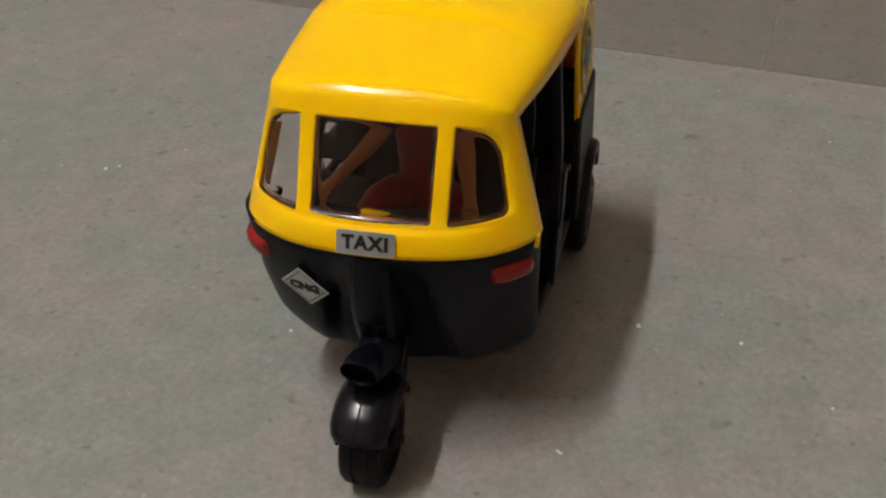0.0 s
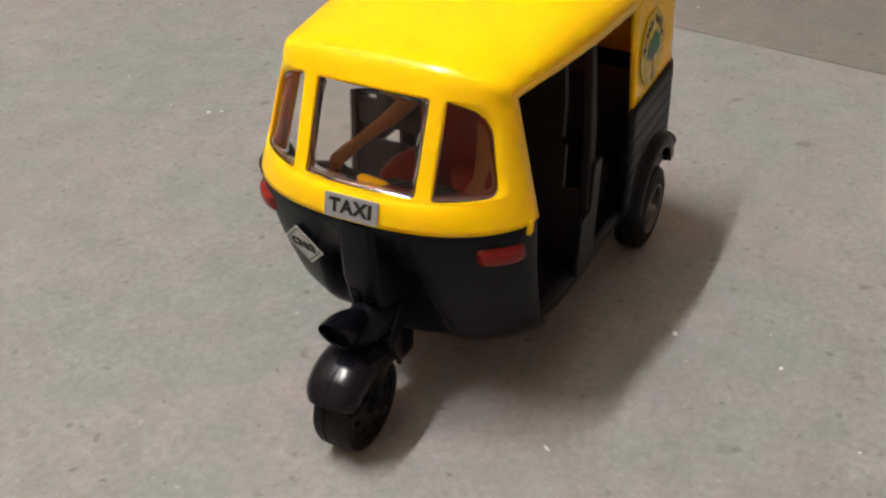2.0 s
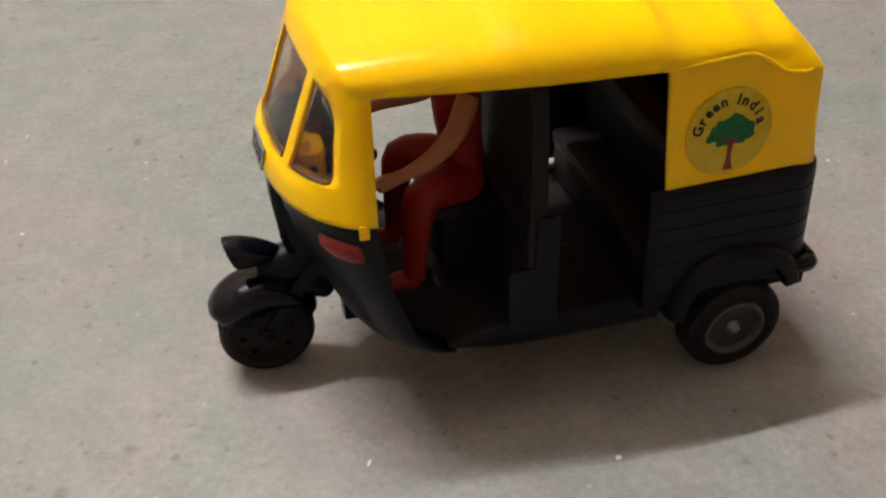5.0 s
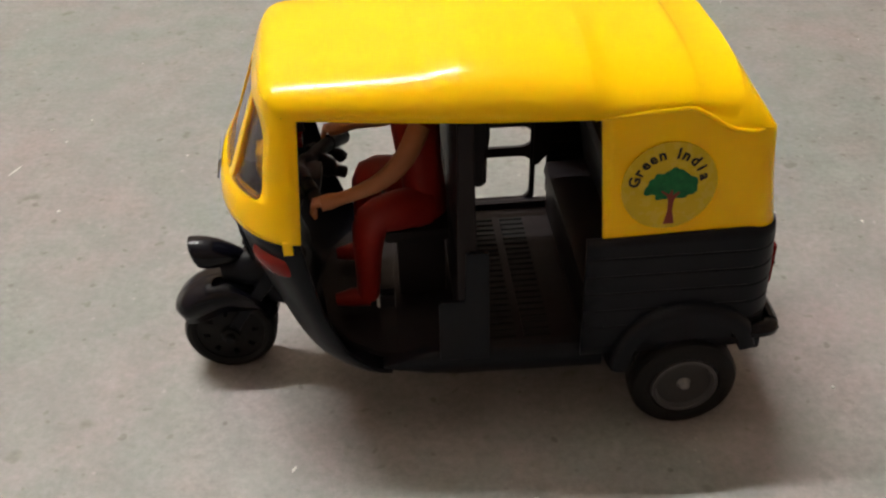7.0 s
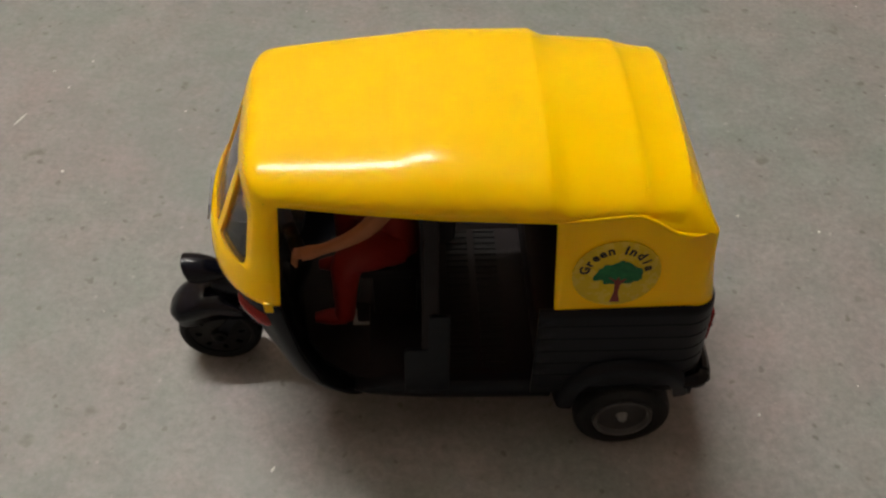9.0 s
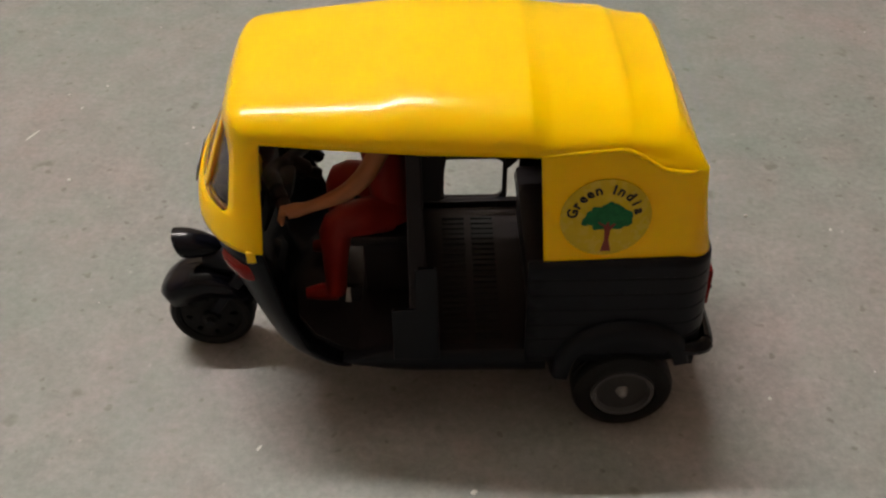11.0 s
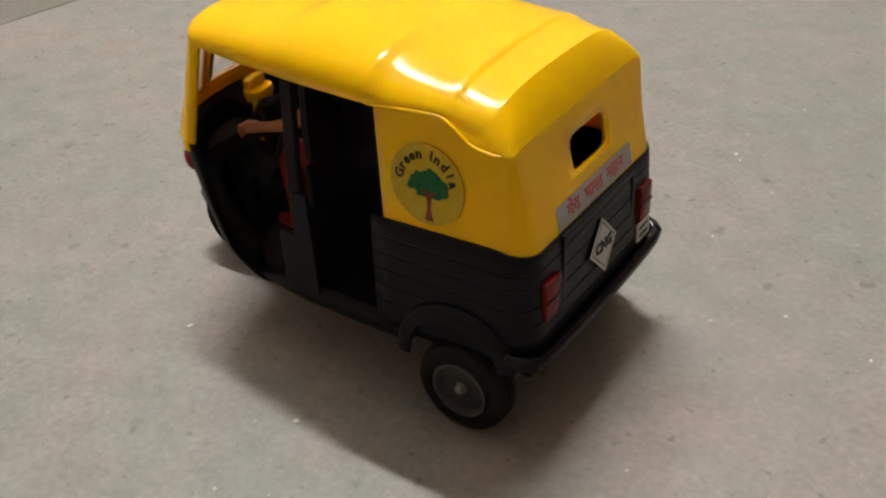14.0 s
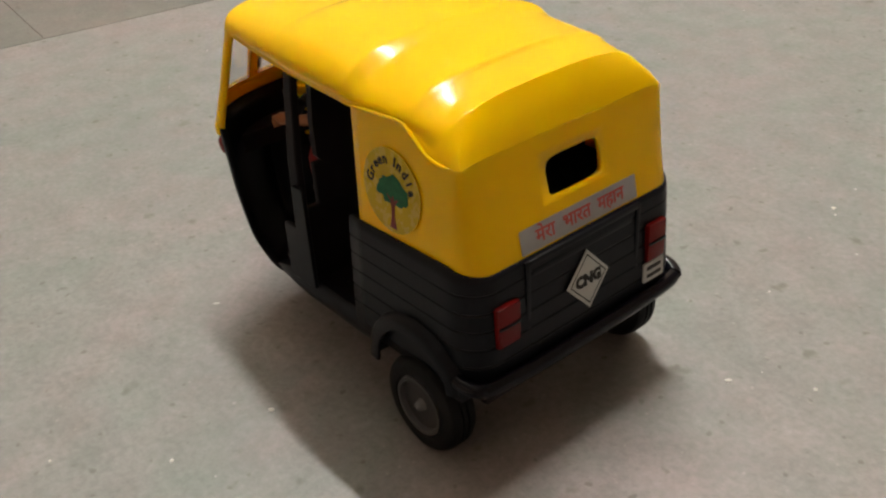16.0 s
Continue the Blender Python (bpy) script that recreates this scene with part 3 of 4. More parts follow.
# unseen block added underneath to deepen the shade on the floor
b = bmesh.new()
box(b, -14, 40, -14, 14, 12, 18.2, 1.5)
# second block added to darken the view through the floor slot
box(b, -22.6, -12.5, -1.5, 10, 10, 17.6, 1.2)
part("added_underbody", b, CABIN, toy)
for side in (-1, 1):
    b = bmesh.new()
    top = 25.4 if side < 0 else 23.2
    rows = []
    for x, k, y in ((-22, 0.15, 30.6), (-18, 0.5, 31.5), (-12, 0.85, 32.2), (-4, 1.0, 32.8), (30, 1.0, 33.2)):
        z0 = lerp([(0, 19.8), (1, 17.8)], k)
        h = (top - z0) * k
        rows.append([Vector((x, side * (y + dy), z0 + h * dz)) for dy, dz in ((-1.6, 0), (0.8, 0), (1.6, 0.2), (1.8, 0.5), (1.5, 0.9), (0.8, 1.0), (-1.6, 1.0))])
    grid(b, rows, loop=True, cap0=True, cap1=True)
    part("sill", b, BLACK, toy)

# rear tub: ribbed sides and back
b = bmesh.new()
rows = []
boards = [(24, 0.7), (27, 0.75), (30, 0.8)]
for k in range(5):
    z = 31.6 + 4.7 * k
    boards += [(z, 0.95), (z + 0.25, 0.72), (z + 0.5, 0.72), (z + 0.75, 1.0), (z + 3.2, 0.95)]
for z, out in boards + [(99, 0.75)]:
    row = []
    for s in S:
        (x, y), (nx, ny) = rear_plan(s)
        zz = foot_z(x) + 0.8 if z == 99 else z
        p = Vector((x + nx * (out + (57 - zz) * 0.045), y * (1 + (57 - zz) * 0.0012) + ny * out, zz))
        if x < 28 and y < 0:
            p.x -= 3.4
        row.append(p)
    rows.append(row)
grid(b, rows)
tub = part("rear_tub", b, BLACK, toy, "dark ribbed plastic lower rear body", 25, 1.4)

# rear door frame with its ribs
b = bmesh.new()
for y0, y1, z0, z1 in ((-20, 20, 53.0, 54.6), (-20, 20, 30.5, 32), (-20, -18.4, 30.5, 54.6), (18.4, 20, 30.5, 54.6)):
    box(b, 67.3, 69.1, y0, y1, z0, z1, 0.4)
gate = part("tailgate", b, BLACK, toy)
for z in (35.5, 39.3, 43.1, 46.9, 50.7):
    b = bmesh.new()
    box(b, 67.0, 68.7, -17.6, 17.6, z - 1.0, z + 1.0, 0.5)
    part("rib", b, BLACK, gate)

# bumper
b = bmesh.new()
pts = [(60, -36.5, 28.4), (65, -37.0, 28.2), (68.6, -36.0, 27.8), (70.4, -32.5, 27.2), (70.8, -20, 26.6), (70.9, 0, 26.4), (70.8, 20, 26.6), (70.4, 32.5, 27.2), (68.6, 36.0, 27.8), (65, 37.0, 28.2), (60, 36.5, 28.4)]
tube(b, curve_through(pts, 4), 2.2, 10, squash=0.85)
part("bumper", b, GLOSS, toy, "black wrap-round rear bumper")

# tail lamps
for side in (-1, 1):
    b = bmesh.new()
    box(b, 67.6, 70.2, side * 26.2 - 3.6, side * 26.2 + 3.6, 36.0, 47.0, 0.9)
    t = part("tail_lamp", b, TAIL, toy, "deep red moulded tail lamp")
    b = bmesh.new()
    box(b, 69.0, 70.5, side * 26.2 - 3.3, side * 26.2 + 3.3, 41.2, 42.0, 0.3)
    part("divider", b, BLACK, t)

# rear wheel arches
for side in (-1, 1):
    b = bmesh.new()
    arc = [(31.5, 20), (32.8, 26.5), (36.2, 32.2), (41.5, 35.8), (48, 37.0), (54.5, 36.2), (60, 33.6), (63.6, 29.6), (65.2, 25)]
    pts = curve_through([(x, 0, z) for x, z in arc], 4)
    rows = []
    for i, p in enumerate(pts):
        d = (pts[min(i + 1, len(pts) - 1)] - pts[max(i - 1, 0)]).normalized()
        nrm = Vector((-d.z, 0, d.x))
        rows.append([p + Vector((0, side * y, 0)) + nrm * k for y, k in ((33, 1.0), (36.6, 0.7), (38.6, 0.1), (39.3, -0.8), (39.2, -3.6), (38.5, -3.8), (38.2, -1.4), (33, -1.4))])
    grid(b, rows, loop=True, cap0=True, cap1=True)
    part("wheel_arch", b, BLACK, toy, "glossy black rear wheel arch", 40)
    b = bmesh.new()
    box(b, 61.5, 66.5, side * 36.0 - 2.4, side * 36.0 + 2.4, 23.5, 27, 0.8)
    part("arch_bracket", b, BLACK, toy)


def wheel(cx, y_in, y_out, cz, r, rim, hub_mat, side, label):
    """Tyre with a ribbed tread, dished rim and hub cone; y_out is the outer face."""
    y_in, y_out = y_in * side, y_out * side
    w = y_out - y_in
    b = bmesh.new()
    prof = [(y_in, rim), (y_in, r - 2.2), (y_in + w * 0.08, r - 0.7), (y_in + w * 0.2, r - 0.1), (y_in + w * 0.35, r), (y_in + w * 0.38, r - 0.5), (y_in + w * 0.42, r - 0.5), (y_in + w * 0.45, r),
            (y_in + w * 0.55, r), (y_in + w * 0.58, r - 0.5), (y_in + w * 0.62, r - 0.5), (y_in + w * 0.65, r), (y_in + w * 0.8, r - 0.1), (y_in + w * 0.92, r - 0.7), (y_out, r - 2.2), (y_out + 0.25 * side, r - 3.0), (y_out, rim + 0.4), (y_out - 0.8 * side, rim)]
    rows = [[(cx + a, y, cz + c) for a, c in circle(56, q)] for y, q in prof]
    grid(b, rows, loop=True)
    wh = thing_part("wheel", toy, label)
    part("tyre", b, RUBBER, wh, smooth=30)
    b = bmesh.new()
    o = y_out
    prof = [(y_in + w * 0.1, rim), (o - 1.0 * side, rim), (o + 0.1 * side, rim - 0.2), (o + 0.1 * side, rim - 1.1), (o - 1.4 * side, rim - 1.6)]
    lathe_y(b, prof, cx, cz, 40)
    part("rim", b, hub_mat, wh, "grey dished plastic rim", 30)
    b = bmesh.new()
    lathe_y(b, [(o - 1.2 * side, rim - 1.5), (o - 2.4 * side, rim - 2.0), (o - 2.8 * side, rim * 0.45), (o - 2.6 * side, 0.0)], cx, cz, 40)
    part("dish", b, DISH, wh, "dark grey recessed wheel dish", 30)
    b = bmesh.new()
    lathe_y(b, [(o - 2.8 * side, rim * 0.42), (o - 2.0 * side, rim * 0.34), (o - 1.0 * side, rim * 0.18), (o + 0.2 * side, rim * 0.14), (o + 0.6 * side, rim * 0.09), (o + 0.7 * side, 0.0)], cx, cz, 28)
    part("hub_cone", b, HUBPALE, wh, "pale grey hub cone", 40)
    return wh


def thing_part(name, parent, label=""):
    ob = new(name)
    ob.parent = parent
    if label:
        tagged(ob, label)
    return ob


for side in (-1, 1):
    wheel(50, 30.2, 38.8, 13.1, 13.1, 8.2, HUBGREY, side, "black rubber rear wheel with a grey rim")
b = bmesh.new()
tube(b, [(50, -31, 13.1), (50, 31, 13.1)], 2.2, 12)
part("axle", b, BLACK, toy)

# front wheel: black disc pierced by small see-through gaps
FX, FY, FZ = -62.0, -1.5, 12.0
fw = thing_part("wheel", toy, "black front wheel with see-through gaps between spokes")
b = bmesh.new()
prof = [(-2.8, 8.6), (-3.7, 8.8), (-4.1, 10.0), (-3.8, 11.2), (-2.9, 11.9), (-1.3, 12.0), (-1.1, 11.6), (1.1, 11.6), (1.3, 12.0), (2.9, 11.9), (3.8, 11.2), (4.1, 10.0), (3.7, 8.8), (2.8, 8.6), (-2.8, 8.6)]
grid(b, [[(FX + a, y * 1.25 + FY, FZ + c) for a, c in circle(56, q)] for y, q in prof], loop=True)
part("tyre", b, RUBBER, fw, smooth=30)
b = bmesh.new()
for y, sign in ((-4.6, -1), (3.6, 1)):
    radii = (2.2, 3.4, 4.6, 5.5, 7.3, 8.0, 8.8)
    disc = [[b.verts.new((FX + r_ * math.cos(math.pi * i / 32), FY + y - sign * 0.07 * (r_ - 2), FZ + r_ * math.sin(math.pi * i / 32))) for i in range(64)] for r_ in radii]
    for k in range(6):
        for i in range(64):
            if k == 3 and i % 8 < 2:
                continue
            b.faces.new((disc[k][i], disc[k][(i + 1) % 64], disc[k + 1][(i + 1) % 64], disc[k + 1][i]))
lathe_y(b, [(FY - 7.4, 0), (FY - 7.4, 1.2), (FY - 6.6, 1.5), (FY - 6.2, 2.3), (FY - 4.4, 2.6), (FY + 3.6, 2.6), (FY + 5.4, 2.2), (FY + 5.4, 0)], FX, FZ, 24)
part("rim", b, RUBBER, fw, smooth=40)

# front mudguard
fork = thing_part("fork", toy, "glossy black front fork and mudguard")
b = bmesh.new()
rows = []
for i in range(25):
    a = radians(150 - 130 * i / 24)
    w = 6.9 * (1 - 0.10 * abs(i / 24 - 0.3)) * (0.80, 0.92, 0.975)[i] if i < 3 else 6.9 * (1 - 0.10 * abs(i / 24 - 0.3))
    row = []
    for k in range(17):
        t = (-1.2, -1, -0.8, -0.6, -0.4, -0.2, -0.05, -0.02, 0, 0.02, 0.05, 0.2, 0.4, 0.6, 0.8, 1, 1.2)[k]
        rr = 15.3 - 2.4 * min(abs(t), 1) ** 2.5 - 0.1 * (k == 8)
        p = Vector((FX - 0.5 + rr * math.cos(a) * 0.97, FY + 0.1 + w * math.copysign(min(abs(t), 1) ** (0.7 if abs(t) > 0.1 else 1.0), t), FZ + 0.8 + rr * math.sin(a)))
        if k in (0, 16):
            p.z = min(p.z - 0.5, lerp([(0, 17.0), (5, 17.5), (12, 20.5), (24, 20.0)], i))
            p.x = FX + (p.x - FX) * 0.93
            p.y = FY + 0.1 + (p.y - FY - 0.1) * 0.94
        row.append(p)
    rows.append(row)
grid(b, rows)
part("mudguard", b, GLOSS, fork, "glossy black rounded mudguard", 50, 1.0)
for side in (-1, 1):
    b = bmesh.new()
    rows = []
    for x, z, h in ((FX, FZ, 2.6), (FX + 4, FZ + 6, 2.6), (-52, 26, 3.2), (-47, 33, 3.4)):
        rows.append([Vector((x - h * 0.7, side * 5.0 + FY, z)), Vector((x - h * 0.6, side * 5.5 + FY, z)), Vector((x + h * 0.6, side * 5.5 + FY, z)), Vector((x + h * 0.7, side * 5.0 + FY, z))])
    grid(b, rows, loop=True, cap0=True, cap1=True)
    part("fork_arm", b, BLACK, fork, smooth=40)
    b = bmesh.new()
    lathe_y(b, [(side * 4.6 + FY - 0.4, 2.2), (side * 5.6 + FY - 0.4, 2.1), (side * 5.8 + FY - 0.4, 1.1), (side * 7.4 + FY - 0.4, 1.0), (side * 7.4 + FY - 0.4, 0)], FX, FZ, 18)
    part("axle_nut", b, BLACK, fork)
b = bmesh.new()
tube(b, curve_through([(-62, -0.7, 29.0), (-54, -0.7, 29.8), (-47, -0.7, 29.5), (-42, -0.7, 28)], 4), [2.6, 3.6, 4.3, 4.9, 5.2, 5.4, 5.6, 5.8, 5.9, 6, 6, 6, 5.6], 16)
tube(b, [(-53, -0.7, 27), (-48.5, -0.7, 23), (-45, -0.7, 19.5)], [4.6, 4.8, 3.2], 14)
part("fork_yoke", b, BLACK, fork, smooth=50)
b = bmesh.new()
box(b, -42, -36, -3, 3, 9, 18.5, 0.8)
part("spring_box", b, BLACK, fork)

# headlamp, bullet shaped with a hood
b = bmesh.new()
rows = []
for x, r_, dz, lean in ((-56, 0.8, -1.5, 0), (-57.2, 1.9, -1.4, 0), (-59.6, 3.0, -1.0, 0.1), (-62, 3.9, -0.6, 0.3), (-64.6, 4.5, -0.3, 0.7), (-66.8, 4.65, -0.1, 1.2), (-68.2, 4.55, 0, 1.5), (-68.4, 4.4, 0, 1.5), (-67.9, 4.05, 0, 1.5), (-66.2, 3.7, 0, 1.2)):
    rows.append([Vector((x + 0.5 - lean * c / 4.7, a * 0.95 + FY + 0.6, 35.0 + dz + c * (0.9 if c < 0 else 0.95))) for a, c in circle(32, r_)])
grid(b, rows, loop=True, cap0=True, cap1=True)
part("headlamp", b, GLOSS, fork, "glossy black bullet headlamp", 40)

# steering column cover with its louvres
b = bmesh.new()
rows = []
for z, x, w in ((57.5, -56.2, 3.6), (50, -56.4, 4.2), (42, -55.6, 4.4), (34, -53.6, 4.2), (28, -50.5, 3.8)):
    rows.append([Vector((x + 11, -w - 2.4, z)), Vector((x + 1.2, -w - 0.6, z)), Vector((x, -w + 0.8, z)), Vector((x - 0.3, 0, z)), Vector((x, w - 0.8, z)), Vector((x + 1.2, w + 0.6, z)), Vector((x + 11, w + 2.4, z))])
grid(b, rows, loop=True, cap0=True, cap1=True)
column = part("steering_column_cover", b, BLACK, toy, smooth=30)
for i in range(10):
    z, y = 34.0 + 1.15 * (i % 5), -2.4 if i < 5 else 1.5
    b = bmesh.new()
    xx = lerp([(28, -50.8), (34, -53.9), (42, -55.9), (50, -56.7)], z)
    box(b, xx - 0.5, xx + 0.9, y - 1.3, y + 1.3, z - 0.26, z + 0.26, 0.2)
    part("louvre", b, GLOSS, column)

# front indicators
for side in (-1, 1):
    b = bmesh.new()
    pts = []
    for k in range(9):
        v = -1 + k / 4
        z = 52.1 + 2.7 * v
        row = []
        for i in range(17):
            h = -1 + i / 8
            u = side * shell_u(29.8 + 4.2 * h * (1 - 0.06 * v * v), z)
            x, y = shell(u, z)
            d = Vector((x - shell_end(z) - 4, y * 0.6, 0)).normalized()
            dome = max(1 - abs(h) ** 3.5, 0) ** 0.5 * max(1 - abs(v) ** 3, 0) ** 0.5
            row.append(Vector((x, y, z)) + d * (-0.5 + 2.2 * dome + (0.12 * (i % 2) if 2 < i < 14 else 0)))
        pts.append(row)
    grid(b, pts)
    if side > 0:
        box(b, -44.4, -40.0, 22.8, 28, 50.2, 53.4, 0.6)
    part("indicator", b, RED, toy, "red moulded front indicator lamp", 50)

# ---------------------------------------------------------------- cabin
for side in (-1, 1):
    b = bmesh.new()
    rows = []
    for z, x0, x1 in ((24, -4.4, 0.6), (40, -4.2, 0.4), (62, -4.0, 0.0), (84.5, -3.6, -0.2)):
        y = 35.0 - max(0, z - 55) * 0.085
        rows.append([Vector((x0, side * (y - 2.2), z)), Vector((x0, side * y, z)), Vector((x1, side * y, z)), Vector((x1, side * (y - 2.2), z))])
    grid(b, rows, loop=True, cap0=True, cap1=True)
    pillar = part("door_pillar", b, CABIN, toy, smooth=30, bevel=0.4)
    if side > 0:
        break
    b = bmesh.new()
    rows = []
    for x, z in ((-8.6, 24), (-8.6, 40.6), (-8.0, 41.2), (-3.0, 41.2), (-2.6, 41.6), (-2.4, 53.8), (-1.8, 54.4), (2.2, 54.4), (2.8, 53.8), (3.0, 24)):
        rows.append([Vector((x, side * 34.4, z)), Vector((x, side * 35.4, z)), Vector((x, side * 35.6, z))])
    grid(b, [[r[k] for r in rows] for k in range(3)], loop=True, cap0=True, cap1=True)
    part("pillar_plate", b, BLACK, pillar, "black stepped plate at the pillar's foot", smooth=30, bevel=0.3)

# partition behind the driver
part_frame = thing_part("partition", toy, "black moulded partition behind the driver's seat")
b = bmesh.new()
box(b, -3.6, -1.6, -33, 33, 23, 46, 0.6)
part("panel", b, CABIN, part_frame)
b = bmesh.new()
box(b, -3.4, -1.8, -31.5, 31.5, 81.5, 83.5, 0.4)
part("rail", b, CABIN, part_frame)
b = bmesh.new()
rows = []
for z, y, right in ((57.5, 25, 26), (60, 27, 26), (70, 27, 19), (82, 26, 12)):
    rows.append([Vector((-3.6, -y, z)), Vector((-1.4, -y, z)), Vector((-1.4, right, z)), Vector((-3.6, right, z))])
grid(b, rows, loop=True, cap0=True, cap1=True)
part("backrest", b, CABIN, part_frame, smooth=30)
b = bmesh.new()
box(b, -3.5, -1.7, -28, 8.4, 45.5, 58, 0.3)
box(b, -3.5, -1.7, 8.0, 32, 45.5, 46.3, 0.3)
box(b, -3.5, -1.7, 8.0, 32, 50.8, 58, 0.3)
part("side_panel", b, CABIN, part_frame)

# padded back of the driver's seat, bulging into the passenger space
b = bmesh.new()
rows = []
for z, x in ((57.8, 4.0), (58.4, 4.6), (66, 4.8), (71, 5.5), (78, 4.7), (82, 3.2)):
    rows.append([Vector((-1.5, -14, z)), Vector((x - 0.8, -14, z)), Vector((x, -13.2, z)), Vector((x, 13.2, z)), Vector((x - 0.8, 14, z)), Vector((-1.5, 14, z))])
grid(b, rows, loop=True, cap0=True, cap1=True)
part("pad", b, CABIN, part_frame, smooth=40)

# frame and bars of the right passenger opening
b = bmesh.new()
outline = [(x + 12.9, z + 52.6) for x, z in rounded(19.2, 59.0, 2.6, 6)]
outer = []
for x, z in outline:
    outer.append((12.9 + (x - 12.9) * 1.15, 52.6 + (z - 52.6) * 1.06))
rows = []
for ring_, y in ((outer, 0), (outline, 0), (outline, -1.3), (outer, -1.3)):
    rows.append([Vector((x, 35.2 - max(0, z - 55) * 0.08 + y, z)) for x, z in ring_])
rows.append(rows[0])
grid(b, rows, loop=True)
# side plates that narrow to their feet, leaving a gap to the body below
for foot, wide in ((((1.4, 2.6), 33.5), (-0.6, 2.6)), (((23.2, 24.4), 35.0), (23.2, 28.0))):
    (f0, f1), zf = foot
    rows = []
    for x0, x1, z in ((f0, f1, zf), (*wide, zf + 4), (*wide, 55), (*wide, 82)):
        y = 32.4 - max(0, z - 55) * 0.08
        rows.append([Vector((x0, y, z)), Vector((x1, y, z)), Vector((x1, y + 1.3, z)), Vector((x0, y + 1.3, z))])
    grid(b, rows, loop=True, cap0=True, cap1=True)
part("opening_frame", b, CABIN, toy, smooth=30)
# flat bars with filleted ends
for z in (38.75, 48.3):
    b = bmesh.new()
    rows = []
    for x, h in ((2.6, 3.6), (3.2, 2.9), (3.9, 2.2), (4.9, 1.65), (6.2, 1.45), (19.6, 1.45), (20.9, 1.65), (21.9, 2.2), (22.6, 2.9), (23.2, 3.6)):
        y = 35.0 - max(0, z - 55) * 0.08
        rows.append([Vector((x, y - 1.2, z - h)), Vector((x, y, z - h)), Vector((x, y + 0.1, z)), Vector((x, y, z + h)), Vector((x, y - 1.2, z + h))])
    grid(b, rows, loop=True, cap0=True, cap1=True)
    part("safety_bar", b, CABIN, toy, smooth=30)

# driver's seat
seat = thing_part("driver_seat", toy, "black moulded driver's seat")
b = bmesh.new()
box(b, -20, -4, -12, 12, 41.5, 45, 1.2)
part("cushion", b, CABIN, seat)
b = bmesh.new()
box(b, -17, -5, -9, 9, 23, 41.8, 0.8)
part("base", b, CABIN, seat)

# ribbed mat on the passenger floor
for x0, x1 in ((4.0, 10.5), (12.5, 19.0)):
    rows = [[Vector((x0, -27, 21.9)), Vector((x1, -27, 21.9))]]
    for i in range(22):
        y = -26 + 2.4 * i
        for dy, z in ((-0.7, 22.15), (-0.4, 22.5), (0.4, 22.5), (0.7, 22.15)):
            rows.append([Vector((x0, y + dy, z)), Vector((x1, y + dy, z))])
    b = bmesh.new()
    grid(b, [[Vector((x0, r[0].y, 21.9)), r[0], r[1], Vector((x1, r[0].y, 21.9))] for r in rows])
    part("floor_mat", b, RUBBER, toy, smooth=20)

# passenger bench
bench = thing_part("bench", toy, "black moulded passenger bench")
b = bmesh.new()
box(b, 25.5, 40, -31, 30, 33, 38, 2.2)
part("cushion", b, CABIN, bench)
b = bmesh.new()
box(b, 26.5, 40, -30, 29, 22.1, 33.2, 0.6)
part("base", b, CABIN, bench)
b = bmesh.new()
rows = []
for z, x in ((36, 37.6), (45, 36.2), (54, 34.4), (58.6, 33.3), (60.2, 34.0), (60.6, 35.2)):
    rows.append([Vector((x, -33.6, z)), Vector((x, 31, z)), Vector((41, 31, z)), Vector((41, -33.6, z))])
grid(b, rows, loop=True, cap0=True, cap1=True)
part("backrest", b, CABIN, bench)

# handlebar, dashboard and meter
b = bmesh.new()
pts = [(-34.6, -15.2, 56.4), (-36, -11.5, 57.3), (-38, -7, 58.5), (-40, 0, 57.0), (-37.2, 7, 55.8), (-34.6, 14, 54.6), (-32.2, 21, 53.0)]
tube(b, curve_through(pts, 4), [1.9] * 9 + [2.3] * 7 + [1.9] * 9, 10)
bar = part("handlebar", b, CABIN, toy, "black handlebar")
b = bmesh.new()
tube(b, [(-39, 0, 57), (-46, 0, 40), (-50, 0, 28)], [3.2, 3.0, 3.0], 12)
part("stem", b, CABIN, bar)
b = bmesh.new()
box(b, -41, -35, -5.0, 4.0, 51.0, 57.5, 1.8, 1.5)
part("instrument_head", b, CABIN, bar)
b = bmesh.new()
tube(b, curve_through([(-36.2, 17, 52.4), (-38.2, 20, 51.2), (-38.6, 23, 50.0), (-37.2, 26, 49.0)], 4), [1.1] * 6 + [1.0] * 7, 8)
part("lever", b, CABIN, bar)
b = bmesh.new()
tube(b, [(-33.2, 18.2, 53.8), (-31.6, 22.8, 52.4), (-29.9, 27.8, 50.4), (-29.7, 28.4, 50.1)], [2.2, 2.4, 2.4, 1.7], 12)
part("grip", b, CABIN, bar)
b = bmesh.new()
tube(b, curve_through([(-35.4, 17.5, 53.2), (-32.7, 18.2, 51.6), (-30.6, 19.2, 49.6), (-29.9, 19.6, 48.6)], 4), [1.3] * 7 + [1.8] * 6, 8)
tube(b, curve_through([(-37, 9, 55), (-32.5, 10, 51), (-29, 11, 49)], 4), [2.6] * 5 + [1.6] * 4, 10)
part("switch_stalk", b, CABIN, bar)
b = bmesh.new()
rows = []
for z, k in ((47.5, 8.5), (52.0, 6.5), (53.0, 6.8), (53.2, 9.0)):
    rows.append([nose(u_at(-27 + 48.5 * i / 16, max(z, 58)), max(z, 58), -k) + Vector((0, 0, min(z - 58, 0))) for i in range(17)] + [Vector((-41.5, 21.5 - 48.5 * i / 8, z)) for i in range(9)])
grid(b, rows, loop=True, cap0=True, cap1=True)
